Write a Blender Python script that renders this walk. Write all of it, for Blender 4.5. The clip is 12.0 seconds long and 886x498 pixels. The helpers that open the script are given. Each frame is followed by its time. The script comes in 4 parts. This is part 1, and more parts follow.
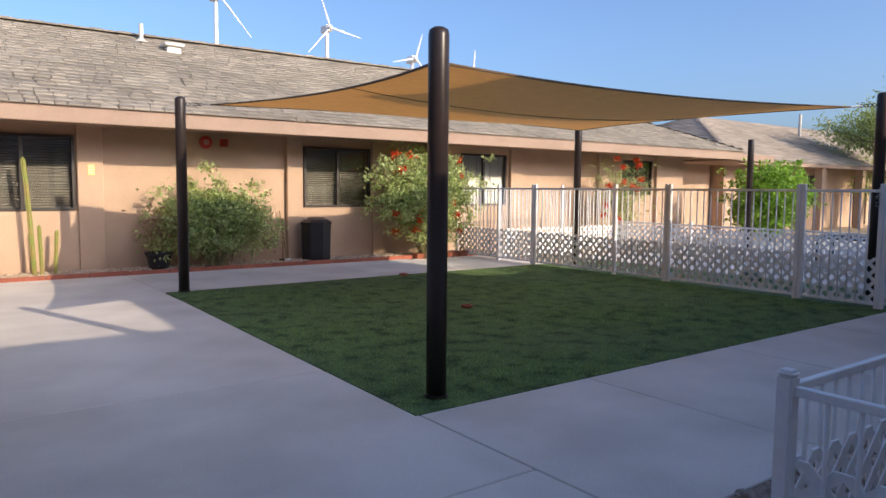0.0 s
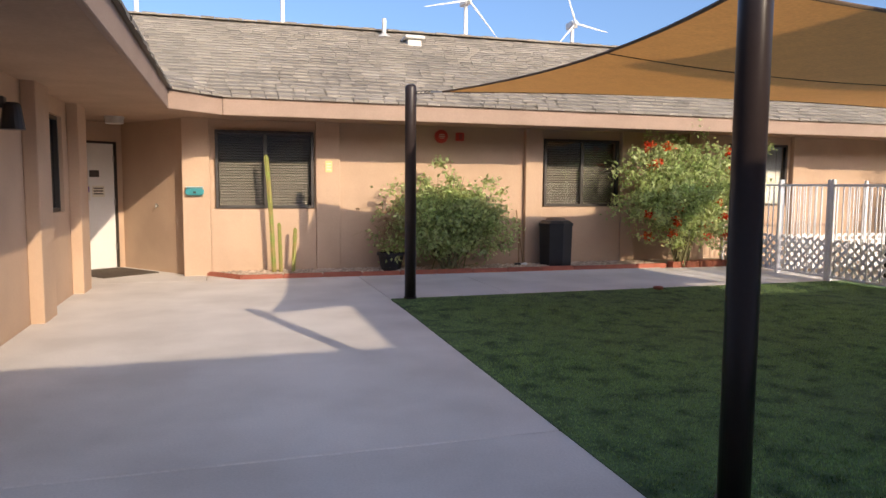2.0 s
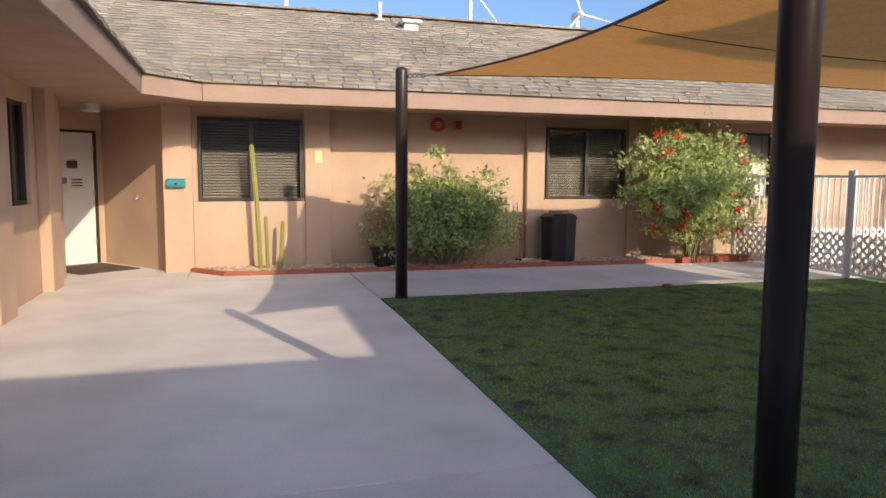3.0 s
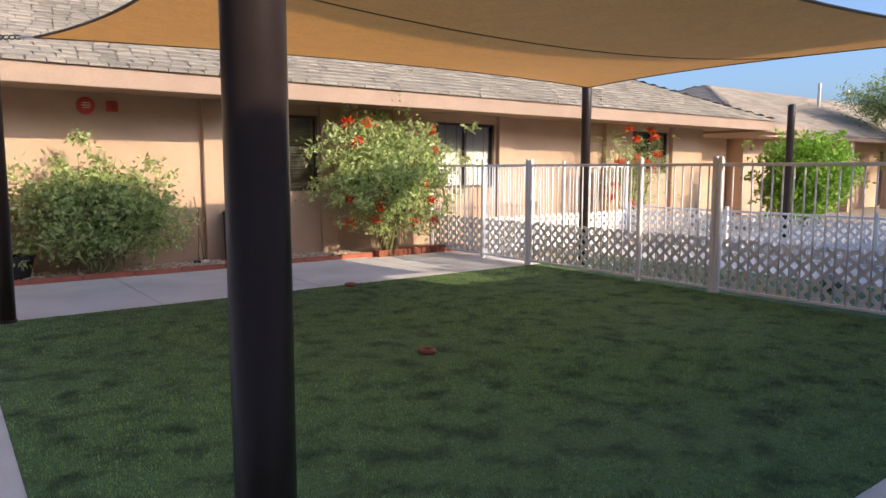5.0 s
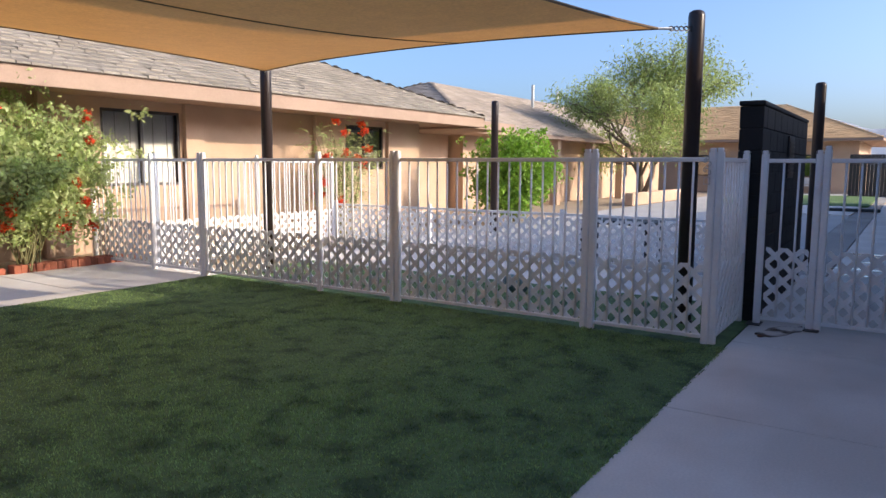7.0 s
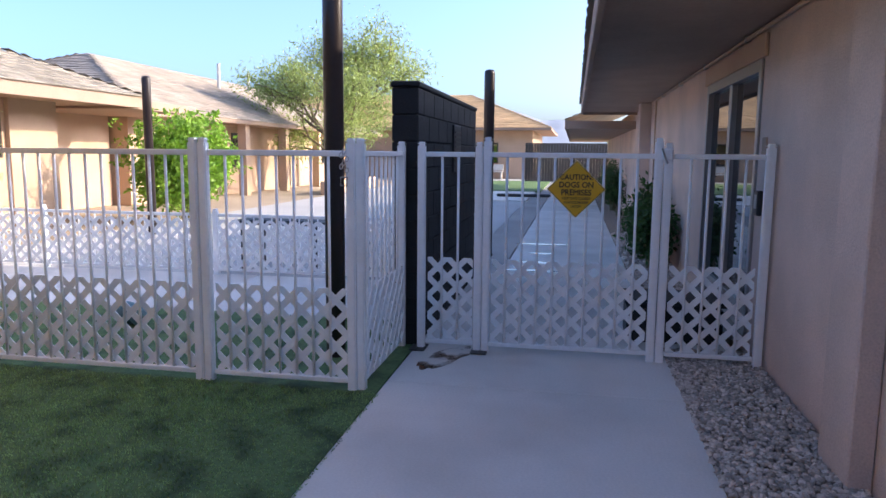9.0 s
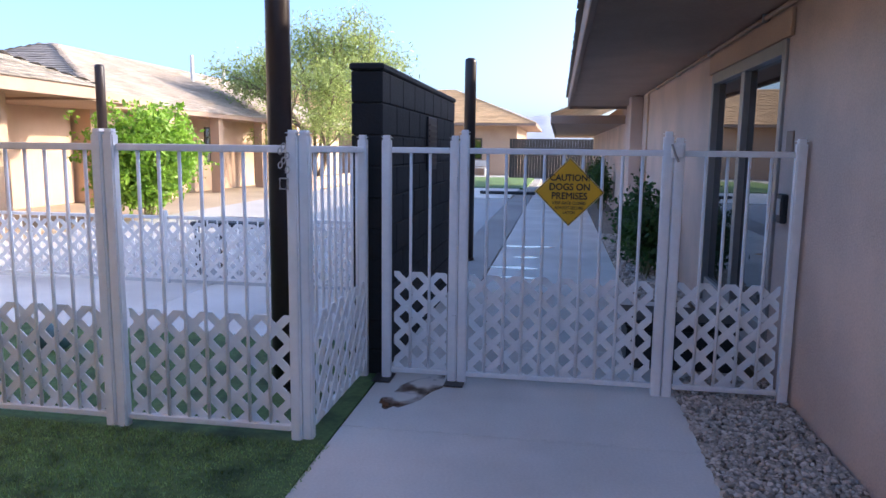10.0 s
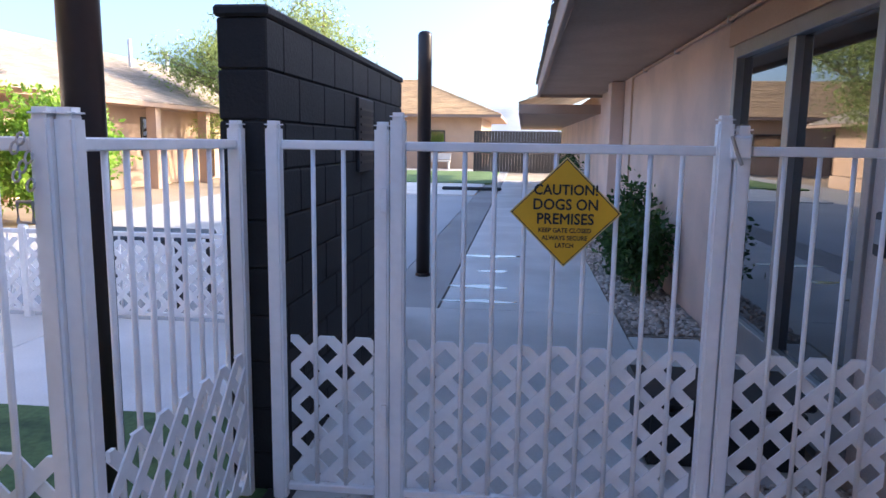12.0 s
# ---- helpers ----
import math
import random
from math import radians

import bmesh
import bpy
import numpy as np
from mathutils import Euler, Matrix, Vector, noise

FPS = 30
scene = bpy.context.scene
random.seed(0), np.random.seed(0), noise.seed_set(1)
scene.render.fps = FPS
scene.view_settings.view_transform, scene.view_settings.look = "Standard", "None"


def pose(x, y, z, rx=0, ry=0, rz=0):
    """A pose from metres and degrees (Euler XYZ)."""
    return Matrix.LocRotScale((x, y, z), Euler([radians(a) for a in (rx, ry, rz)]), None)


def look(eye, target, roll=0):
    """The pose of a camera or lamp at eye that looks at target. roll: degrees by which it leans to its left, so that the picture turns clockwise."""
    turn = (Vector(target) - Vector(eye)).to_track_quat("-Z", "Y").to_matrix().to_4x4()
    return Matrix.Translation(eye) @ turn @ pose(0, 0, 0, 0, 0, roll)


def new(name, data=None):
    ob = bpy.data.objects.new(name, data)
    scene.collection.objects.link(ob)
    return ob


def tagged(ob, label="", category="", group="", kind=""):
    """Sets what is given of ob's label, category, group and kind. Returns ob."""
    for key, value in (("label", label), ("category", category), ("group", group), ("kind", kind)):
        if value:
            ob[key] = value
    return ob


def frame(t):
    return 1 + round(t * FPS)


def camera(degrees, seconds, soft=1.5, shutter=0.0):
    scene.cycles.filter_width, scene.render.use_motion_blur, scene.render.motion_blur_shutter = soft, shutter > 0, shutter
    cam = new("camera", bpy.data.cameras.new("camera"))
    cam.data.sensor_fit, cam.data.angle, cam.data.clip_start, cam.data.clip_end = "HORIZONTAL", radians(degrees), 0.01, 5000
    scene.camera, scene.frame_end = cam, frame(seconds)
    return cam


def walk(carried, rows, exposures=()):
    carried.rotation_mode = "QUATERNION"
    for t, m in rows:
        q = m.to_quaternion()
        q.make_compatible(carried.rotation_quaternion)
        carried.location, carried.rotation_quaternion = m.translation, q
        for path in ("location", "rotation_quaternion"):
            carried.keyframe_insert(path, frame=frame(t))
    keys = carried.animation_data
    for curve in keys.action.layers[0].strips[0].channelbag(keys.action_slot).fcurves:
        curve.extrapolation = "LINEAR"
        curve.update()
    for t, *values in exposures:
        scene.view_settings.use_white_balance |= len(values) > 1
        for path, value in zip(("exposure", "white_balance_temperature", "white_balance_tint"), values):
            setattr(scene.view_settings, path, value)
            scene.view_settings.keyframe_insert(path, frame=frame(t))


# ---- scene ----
cam = camera(64.2, 12.0)
PATH = [
    (0, (0.236, 0.265, 1.424), (1.413, 1.874, 1.255), 0.5),
    (0.5, (0.495, 0.587, 1.465), (1.445, 2.337, 1.283), 0.4),
    (1, (0.637, 0.885, 1.450), (1.442, 2.707, 1.273), 0.4),
    (1.5, (0.692, 1.334, 1.410), (1.343, 3.217, 1.239), 0.4),
    (2, (0.881, 1.595, 1.409), (1.460, 3.500, 1.229), 0.4),
    (2.5, (1.011, 1.875, 1.401), (1.575, 3.785, 1.217), 0.4),
    (2.7, (1.059, 1.985, 1.401), (1.616, 3.896, 1.206), 0.4),
    (4.3, (1.950, 2.577, 1.384), (2.808, 4.370, 1.166), 0.2),
    (4.5, (2.042, 2.618, 1.395), (2.992, 4.364, 1.174), 0.3),
    (5, (2.395, 2.632, 1.389), (3.589, 4.220, 1.165), 0.1),
    (5.5, (2.757, 2.694, 1.395), (4.082, 4.174, 1.168), 0.2),
    (6, (3.122, 2.740, 1.406), (4.557, 4.115, 1.175), 0.2),
    (6.5, (3.540, 2.727, 1.409), (5.099, 3.958, 1.178), 0.2),
    (7, (3.902, 2.768, 1.390), (5.559, 3.862, 1.156), 0.3),
    (7.5, (4.280, 2.748, 1.419), (6.099, 3.543, 1.174), 0.2),
    (7.7, (4.434, 2.712, 1.429), (6.297, 3.392, 1.178), 0.1),
    (9.3, (5.779, 2.757, 1.455), (7.732, 3.097, 1.186), 0.6),
    (9.5, (5.911, 2.752, 1.445), (7.865, 3.082, 1.175), 0.6),
    (10, (6.370, 2.805, 1.456), (8.325, 3.119, 1.176), 0.7),
    (10.5, (6.844, 2.800, 1.442), (8.802, 3.086, 1.156), 0.7),
    (11, (7.275, 2.864, 1.435), (9.236, 3.135, 1.150), 0.8),
    (11.5, (7.608, 2.939, 1.456), (9.571, 3.189, 1.168), 0.8),
    (12, (7.981, 2.897, 1.466), (9.947, 3.113, 1.166), 0.8),
]
walk(cam, [(t, look(eye, target, roll)) for t, eye, target, roll in PATH],
     [(0, 0.9, 6600, 12), (2.7, 0.8, 6850, 13), (5.0, 1.08, 6650, 12), (7.0, 1.15, 6500, 13), (8.5, 1.65, 6400, 14), (10.0, 1.95, 6300, 15), (12, 2.2, 6600, 15)])

# ---- light: low morning sun over the southern roofs, clear sky ----
SUN_ELEV = 22.5
SUN_FROM = Vector((0.32, -0.947, 0)).normalized()
world = bpy.data.worlds.new("world")
scene.world = world
world.use_nodes = True
wn = world.node_tree
sky = wn.nodes.new("ShaderNodeTexSky")
sky.sky_type = "NISHITA"
sky.sun_disc = False
sky.sun_elevation = radians(SUN_ELEV)
sky.sun_rotation = math.atan2(SUN_FROM.x, SUN_FROM.y)
sky.dust_density = 8.0
sky.ozone_density = 5.0
sky.air_density = 0.9
sky.altitude = 1000
wn.links.new(sky.outputs[0], wn.nodes["Background"].inputs[0])
wn.nodes["Background"].inputs[1].default_value = 0.15
sun = new("sun", bpy.data.lights.new("sun", "SUN"))
sun.data.energy = 2.4
sun.data.angle = radians(0.5)
sun.data.color = (1.0, 0.84, 0.62)
sv = Vector((SUN_FROM.x * math.cos(radians(SUN_ELEV)), SUN_FROM.y * math.cos(radians(SUN_ELEV)), math.sin(radians(SUN_ELEV))))
sun.matrix_world = look(sv * 50, (0, 0, 0))


# ---- materials ----
def mat(name, color, rough=0.7, vary=0.12, scale=3.0, grain=60.0, bump=0.15, metal=0.0, per_object=0.0, island=0.0, second=None, mid=0.5, spread=0.12):
    """A surface with stains at one scale, grain at another, and fine relief."""
    m = bpy.data.materials.new(name)
    m.use_nodes = True
    nt = m.node_tree
    N, L = nt.nodes, nt.links
    b = N["Principled BSDF"]
    b.inputs["Roughness"].default_value = rough
    b.inputs["Metallic"].default_value = metal
    tc = N.new("ShaderNodeTexCoord")
    n1 = N.new("ShaderNodeTexNoise")
    n1.inputs["Scale"].default_value = scale
    n1.inputs["Detail"].default_value = 5
    n2 = N.new("ShaderNodeTexNoise")
    n2.inputs["Scale"].default_value = grain
    n2.inputs["Detail"].default_value = 3
    geo = N.new("ShaderNodeNewGeometry")
    for n in (n1, n2):
        L.new(geo.outputs["Position"], n.inputs["Vector"])
    ramp = N.new("ShaderNodeMapRange")
    ramp.inputs["From Min"].default_value = mid - spread
    ramp.inputs["From Max"].default_value = mid + spread
    L.new(n1.outputs["Fac"], ramp.inputs["Value"])
    mix = N.new("ShaderNodeMix")
    mix.data_type = "RGBA"
    c2 = second if second else tuple(max(0.0, c * (1 - 2 * vary)) for c in color)
    mix.inputs["A"].default_value = (*color, 1)
    mix.inputs["B"].default_value = (*c2, 1)
    L.new(ramp.outputs["Result"], mix.inputs["Factor"])
    val = N.new("ShaderNodeMapRange")
    val.inputs["From Min"].default_value = 0.3
    val.inputs["From Max"].default_value = 0.7
    val.inputs["To Min"].default_value = 1 - vary
    val.inputs["To Max"].default_value = 1 + vary
    L.new(n2.outputs["Fac"], val.inputs["Value"])
    out = val.outputs["Result"]
    for amount, src in ((per_object, "o"), (island, "i")):
        if amount:
            if src == "o":
                info = N.new("ShaderNodeObjectInfo").outputs["Random"]
            else:
                info = geo.outputs["Random Per Island"]
            mr = N.new("ShaderNodeMapRange")
            mr.inputs["To Min"].default_value = 1 - amount
            mr.inputs["To Max"].default_value = 1 + amount
            L.new(info, mr.inputs["Value"])
            mul = N.new("ShaderNodeMath")
            mul.operation = "MULTIPLY"
            L.new(out, mul.inputs[0])
            L.new(mr.outputs["Result"], mul.inputs[1])
            out = mul.outputs[0]
    sc = N.new("ShaderNodeVectorMath")
    sc.operation = "SCALE"
    L.new(mix.outputs["Result"], sc.inputs[0])
    L.new(out, sc.inputs["Scale"])
    L.new(sc.outputs[0], b.inputs["Base Color"])
    if bump:
        bp = N.new("ShaderNodeBump")
        bp.inputs["Strength"].default_value = bump
        bp.inputs["Distance"].default_value = 0.01
        L.new(n2.outputs["Fac"], bp.inputs["Height"])
        L.new(bp.outputs[0], b.inputs["Normal"])
    return m


def glass_mat(name, tint, rough=0.02, spec=0.5, alpha_mix=0.0):
    m = bpy.data.materials.new(name)
    m.use_nodes = True
    b = m.node_tree.nodes["Principled BSDF"]
    b.inputs["Base Color"].default_value = (*tint, 1)
    b.inputs["Roughness"].default_value = rough
    b.inputs["Transmission Weight"].default_value = 1.0
    b.inputs["IOR"].default_value = 1.5
    b.inputs["Specular IOR Level"].default_value = spec
    return m


def leaf_mat(name, color, second, trans=0.35):
    m = mat(name, color, 0.55, 0.1, 6.0, 40.0, 0.0, island=0.35, second=second)
    nt = m.node_tree
    b = nt.nodes["Principled BSDF"]
    src = b.inputs["Base Color"].links[0].from_socket
    tr = nt.nodes.new("ShaderNodeBsdfTranslucent")
    nt.links.new(src, tr.inputs["Color"])
    ms = nt.nodes.new("ShaderNodeMixShader")
    ms.inputs[0].default_value = trans
    nt.links.new(b.outputs[0], ms.inputs[1])
    nt.links.new(tr.outputs[0], ms.inputs[2])
    nt.links.new(ms.outputs[0], nt.nodes["Material Output"].inputs["Surface"])
    return m


STUCCO = mat("stucco", (0.53, 0.375, 0.265), 0.9, 0.05, 1.3, 90, 0.35)
STUCCO_S = mat("stucco_weathered", (0.66, 0.50, 0.41), 0.9, 0.08, 1.6, 90, 0.5, second=(0.54, 0.42, 0.35))
FASCIA = mat("fascia_paint", (0.34, 0.235, 0.175), 0.75, 0.05, 2.0, 40, 0.1)
SOFFIT = mat("soffit_paint", (0.38, 0.26, 0.18), 0.85, 0.06, 2.0, 30, 0.2)
SHINGLE = mat("roof_shingle", (0.285, 0.25, 0.205), 0.95, 0.12, 1.0, 150, 0.4, island=0.17)
TILE = mat("roof_tile", (0.33, 0.275, 0.225), 0.85, 0.1, 1.0, 60, 0.3, island=0.14)
TILE_TAN = mat("roof_tile_tan", (0.62, 0.39, 0.19), 0.85, 0.08, 1.0, 60, 0.3, island=0.1)
CONCRETE = mat("concrete", (0.74, 0.70, 0.65), 0.85, 0.05, 1.1, 70, 0.12, per_object=0.04, second=(0.61, 0.57, 0.52), spread=0.14)
DRIVE = mat("driveway", (0.44, 0.43, 0.42), 0.9, 0.06, 0.5, 50, 0.15)
ASPHALT = mat("asphalt", (0.36, 0.335, 0.31), 0.9, 0.1, 0.7, 90, 0.2)
DIRT = mat("dirt", (0.42, 0.33, 0.23), 0.95, 0.12, 0.4, 20, 0.3)
TURF = mat("turf_backing", (0.085, 0.15, 0.05), 0.9, 0.2, 4.0, 30, 0.5, second=(0.03, 0.065, 0.022), mid=0.57, spread=0.10)
BLADE = leaf_mat("turf_blade", (0.28, 0.43, 0.15), (0.05, 0.10, 0.034), 0.3)
for nd in BLADE.node_tree.nodes:
    if nd.type == "TEX_NOISE" and nd.inputs["Scale"].default_value == 6.0:
        nd.inputs["Scale"].default_value = 4.0
        nd.inputs["Detail"].default_value = 9
        nd.inputs["Roughness"].default_value = 0.72
    if nd.type == "MAP_RANGE" and abs(nd.inputs["From Max"].default_value - 0.62) < 0.001:
        nd.inputs["From Min"].default_value, nd.inputs["From Max"].default_value = 0.48, 0.66
    if nd.type == "MAP_RANGE" and abs(nd.inputs["To Max"].default_value - 1.35) < 0.001:
        nd.inputs["To Min"].default_value, nd.inputs["To Max"].default_value = 0.85, 1.15
STONE = mat("pebble", (0.56, 0.47, 0.40), 0.85, 0.1, 8, 80, 0.2, island=0.45)
STONE_P = mat("planter_pebble", (0.50, 0.40, 0.31), 0.85, 0.1, 8, 80, 0.2, island=0.35)
REDCURB = mat("red_curb", (0.42, 0.135, 0.085), 0.85, 0.1, 3, 50, 0.3, per_object=0.12)
BRICK = mat("red_brick", (0.36, 0.12, 0.07), 0.9, 0.12, 5, 60, 0.3, per_object=0.2)
POLE = mat("brown_pole", (0.034, 0.024, 0.022), 0.3, 0.06, 3, 30, 0.02)
POLE.node_tree.nodes["Principled BSDF"].inputs["Specular IOR Level"].default_value = 0.3
WHITE = mat("white_metal", (0.86, 0.86, 0.86), 0.42, 0.03, 4, 30, 0.02)
LATTICE = mat("white_lattice", (0.88, 0.88, 0.88), 0.5, 0.03, 4, 30, 0.03)
DOORW = mat("white_door", (0.74, 0.73, 0.71), 0.5, 0.02, 2, 30, 0.03)
BLACKW = mat("black_block", (0.013, 0.012, 0.012), 0.85, 0.12, 2.5, 60, 0.35, per_object=0.12)
BRONZE = mat("bronze_frame", (0.035, 0.028, 0.024), 0.45, 0.06, 4, 30, 0.02)
ALU = mat("grey_aluminium", (0.32, 0.31, 0.30), 0.4, 0.04, 4, 30, 0.02, metal=0.5)
BLIND = mat("blind_slat", (0.17, 0.15, 0.13), 0.6, 0.04, 3, 30, 0.0)
CURTAIN = mat("pale_blind", (0.50, 0.48, 0.45), 0.8, 0.05, 3, 30, 0.05)
# unlit rooms: their shade is put into this dark board colour
ROOM_SHADE = mat("painted_room_shade", (0.12, 0.105, 0.09), 0.9, 0.05, 2, 20, 0.0)
BLACKP = mat("black_plastic", (0.018, 0.019, 0.022), 0.5, 0.1, 4, 40, 0.05)
TEAL = mat("teal_plastic", (0.03, 0.27, 0.30), 0.4, 0.05, 4, 30, 0.02)
REDP = mat("red_enamel", (0.50, 0.045, 0.035), 0.4, 0.08, 4, 30, 0.02)
YELLOW = mat("yellow_sign", (0.72, 0.40, 0.012), 0.45, 0.03, 3, 30, 0.0)
INK = mat("black_ink", (0.015, 0.014, 0.013), 0.6, 0.02, 3, 30, 0.0)
PAPER = mat("paper", (0.70, 0.66, 0.55), 0.8, 0.04, 5, 30, 0.0)
PALEYEL = mat("pale_yellow", (0.75, 0.58, 0.25), 0.6, 0.05, 4, 30, 0.0)
CACTUS = mat("cactus_skin", (0.22, 0.26, 0.06), 0.6, 0.12, 6, 40, 0.2, second=(0.30, 0.24, 0.08))
WOOD = mat("worn_wood", (0.34, 0.22, 0.12), 0.8, 0.12, 5, 60, 0.2)
BARK = mat("bark", (0.20, 0.15, 0.10), 0.9, 0.15, 5, 50, 0.4)
STEM = mat("green_stem", (0.20, 0.19, 0.09), 0.8, 0.1, 5, 40, 0.1)
STEEL = mat("galvanised", (0.45, 0.45, 0.45), 0.4, 0.08, 6, 40, 0.02, metal=0.9)
MATRUG = mat("door_mat", (0.10, 0.075, 0.055), 0.95, 0.1, 4, 120, 0.4)
PVC = mat("vent_pipe", (0.62, 0.60, 0.56), 0.6, 0.05, 4, 30, 0.02)
TURBINE = mat("turbine_white", (0.80, 0.80, 0.80), 0.5, 0.02, 0.2, 2, 0.0)
# distance haze is painted into the hills' grey-blue colour
HILL = mat("hill_painted_haze", (0.30, 0.33, 0.38), 1.0, 0.06, 0.004, 0.02, 0.0)
GRASS = mat("far_lawn", (0.10, 0.19, 0.05), 0.9, 0.15, 1.0, 20, 0.2)
HEDGE = leaf_mat("shrub_leaf", (0.055, 0.13, 0.028), (0.035, 0.085, 0.02), 0.3)
FERN = leaf_mat("feathery_leaf", (0.56, 0.62, 0.30), (0.40, 0.50, 0.20), 0.55)
LIME = leaf_mat("bright_leaf", (0.28, 0.46, 0.05), (0.17, 0.32, 0.035), 0.45)
PALO = leaf_mat("tree_leaf", (0.36, 0.42, 0.13), (0.25, 0.32, 0.09), 0.45)
PETAL = leaf_mat("red_petal", (0.72, 0.055, 0.02), (0.62, 0.12, 0.015), 0.3)
DRYLEAF = leaf_mat("dry_twig", (0.34, 0.24, 0.13), (0.26, 0.17, 0.09), 0.2)
RUST = mat("rust_stain", (0.22, 0.085, 0.025), 0.9, 0.15, 4, 50, 0.1)
rn = RUST.node_tree
fade = rn.nodes.new("ShaderNodeMapRange")
fade.inputs["From Min"].default_value, fade.inputs["From Max"].default_value = 0.42, 0.62
fade.inputs["To Max"].default_value = 0.85
big = [nd for nd in rn.nodes if nd.type == "TEX_NOISE" and nd.inputs["Scale"].default_value == 4][0]
rn.links.new(big.outputs["Fac"], fade.inputs["Value"])
rn.links.new(fade.outputs["Result"], rn.nodes["Principled BSDF"].inputs["Alpha"])
CLEAR = glass_mat("window_glass", (0.80, 0.83, 0.84))
SAIL = leaf_mat("shade_cloth", (0.60, 0.29, 0.085), (0.56, 0.27, 0.08), 0.5)
for nd in SAIL.node_tree.nodes:
    if nd.type == "MAP_RANGE" and abs(nd.inputs["To Max"].default_value - 1.35) < 0.01:
        nd.inputs["To Min"].default_value = nd.inputs["To Max"].default_value = 1.0


# ---- building helpers ----
def mesh_of(name, verts, faces, material, smooth=False):
    me = bpy.data.meshes.new(name)
    me.from_pydata(verts, [], faces)
    me.materials.append(material)
    if smooth:
        me.polygons.foreach_set("use_smooth", [True] * len(me.polygons))
    me.update()
    return me


def put(name, me, parent=None, m=None, label="", category="", group="", kind=""):
    ob = new(name, me)
    if parent:
        ob.parent = parent
    if m:
        ob.matrix_basis = m
    return tagged(ob, label, category, group, kind)


def empty(name, m, label, category, group="", kind=""):
    ob = new(name)
    ob.empty_display_size = 0.1
    ob.matrix_basis = m
    return tagged(ob, label, category, group, kind)


def box_data(a, b, bevel=0.0, seg=1):
    bm = bmesh.new()
    bmesh.ops.create_cube(bm, size=1)
    for v in bm.verts:
        v.co = Vector([(a[i] + b[i]) / 2 + v.co[i] * (b[i] - a[i]) for i in range(3)])
    if bevel:
        bmesh.ops.bevel(bm, geom=bm.edges[:], offset=bevel, segments=seg, affect="EDGES")
    return bm


def finish(bm, name, material, smooth=False):
    bmesh.ops.recalc_face_normals(bm, faces=bm.faces[:])
    me = bpy.data.meshes.new(name)
    bm.to_mesh(me)
    bm.free()
    me.materials.append(material)
    if smooth:
        me.polygons.foreach_set("use_smooth", [True] * len(me.polygons))
    return me


def part(name, bm, material, parent=None, label="", smooth=False, kind=""):
    return put(name, finish(bm, name, material, smooth), parent, None, label, kind=kind)


def box(name, a, b, material, parent=None, bevel=0.0, label="", kind="", seg=1):
    return part(name, box_data(a, b, bevel, seg), material, parent, label, kind=kind)


def join_box(bm, a, b):
    vs = [bm.verts.new((x, y, z)) for x in (a[0], b[0]) for y in (a[1], b[1]) for z in (a[2], b[2])]
    for f in ((0, 1, 3, 2), (4, 6, 7, 5), (0, 4, 5, 1), (2, 3, 7, 6), (0, 2, 6, 4), (1, 5, 7, 3)):
        bm.faces.new([vs[i] for i in f])


def tube_data(points, radii, n=10, bm=None):
    """A round limb through points with the radii given."""
    bm = bm or bmesh.new()
    rings = []
    for i, p in enumerate(points):
        p = Vector(p)
        d = Vector(points[min(i + 1, len(points) - 1)]) - Vector(points[max(i - 1, 0)])
        q = d.to_track_quat("Z", "Y")
        rings.append([bm.verts.new(p + q @ Vector((radii[i] * math.cos(2 * math.pi * k / n), radii[i] * math.sin(2 * math.pi * k / n), 0))) for k in range(n)])
    for r, s in zip(rings, rings[1:]):
        for k in range(n):
            bm.faces.new((r[k], r[(k + 1) % n], s[(k + 1) % n], s[k]))
    bm.faces.new(rings[0][::-1])
    bm.faces.new(rings[-1])
    return bm


def prism(name, pts, z0, z1, material, parent=None, kind="", label=""):
    """A flat plate with the outline pts, between two heights."""
    n = len(pts)
    verts = [(x, y, z0) for x, y in pts] + [(x, y, z1) for x, y in pts]
    faces = [tuple(range(n))[::-1], tuple(range(n, 2 * n))] + [(i, (i + 1) % n, n + (i + 1) % n, n + i) for i in range(n)]
    return put(name, mesh_of(name, verts, faces, material), parent, None, label, kind=kind)


def text_part(words, size, m, material, parent, name="lettering"):
    cu = bpy.data.curves.new(name, "FONT")
    cu.body, cu.size, cu.extrude, cu.align_x, cu.align_y = words, size, 0.0008, "CENTER", "CENTER"
    cu.resolution_u = 3
    tmp = bpy.data.objects.new(name + "_src", cu)
    scene.collection.objects.link(tmp)
    me = bpy.data.meshes.new_from_object(tmp.evaluated_get(bpy.context.evaluated_depsgraph_get()))
    bpy.data.objects.remove(tmp)
    bm = bmesh.new()
    for dx, dy in ((-1, 0), (1, 0), (0, -1), (0, 1)):
        me.transform(Matrix.Translation((dx * size * 0.022, dy * size * 0.022, 0.00005)))
        bm.from_mesh(me)
        me.transform(Matrix.Translation((-dx * size * 0.022, -dy * size * 0.022, 0)))
    bm.to_mesh(me)
    bm.free()
    me.materials.clear()
    me.materials.append(material)
    return put(name, me, parent, m, words)


RNG = np.random.RandomState(7)


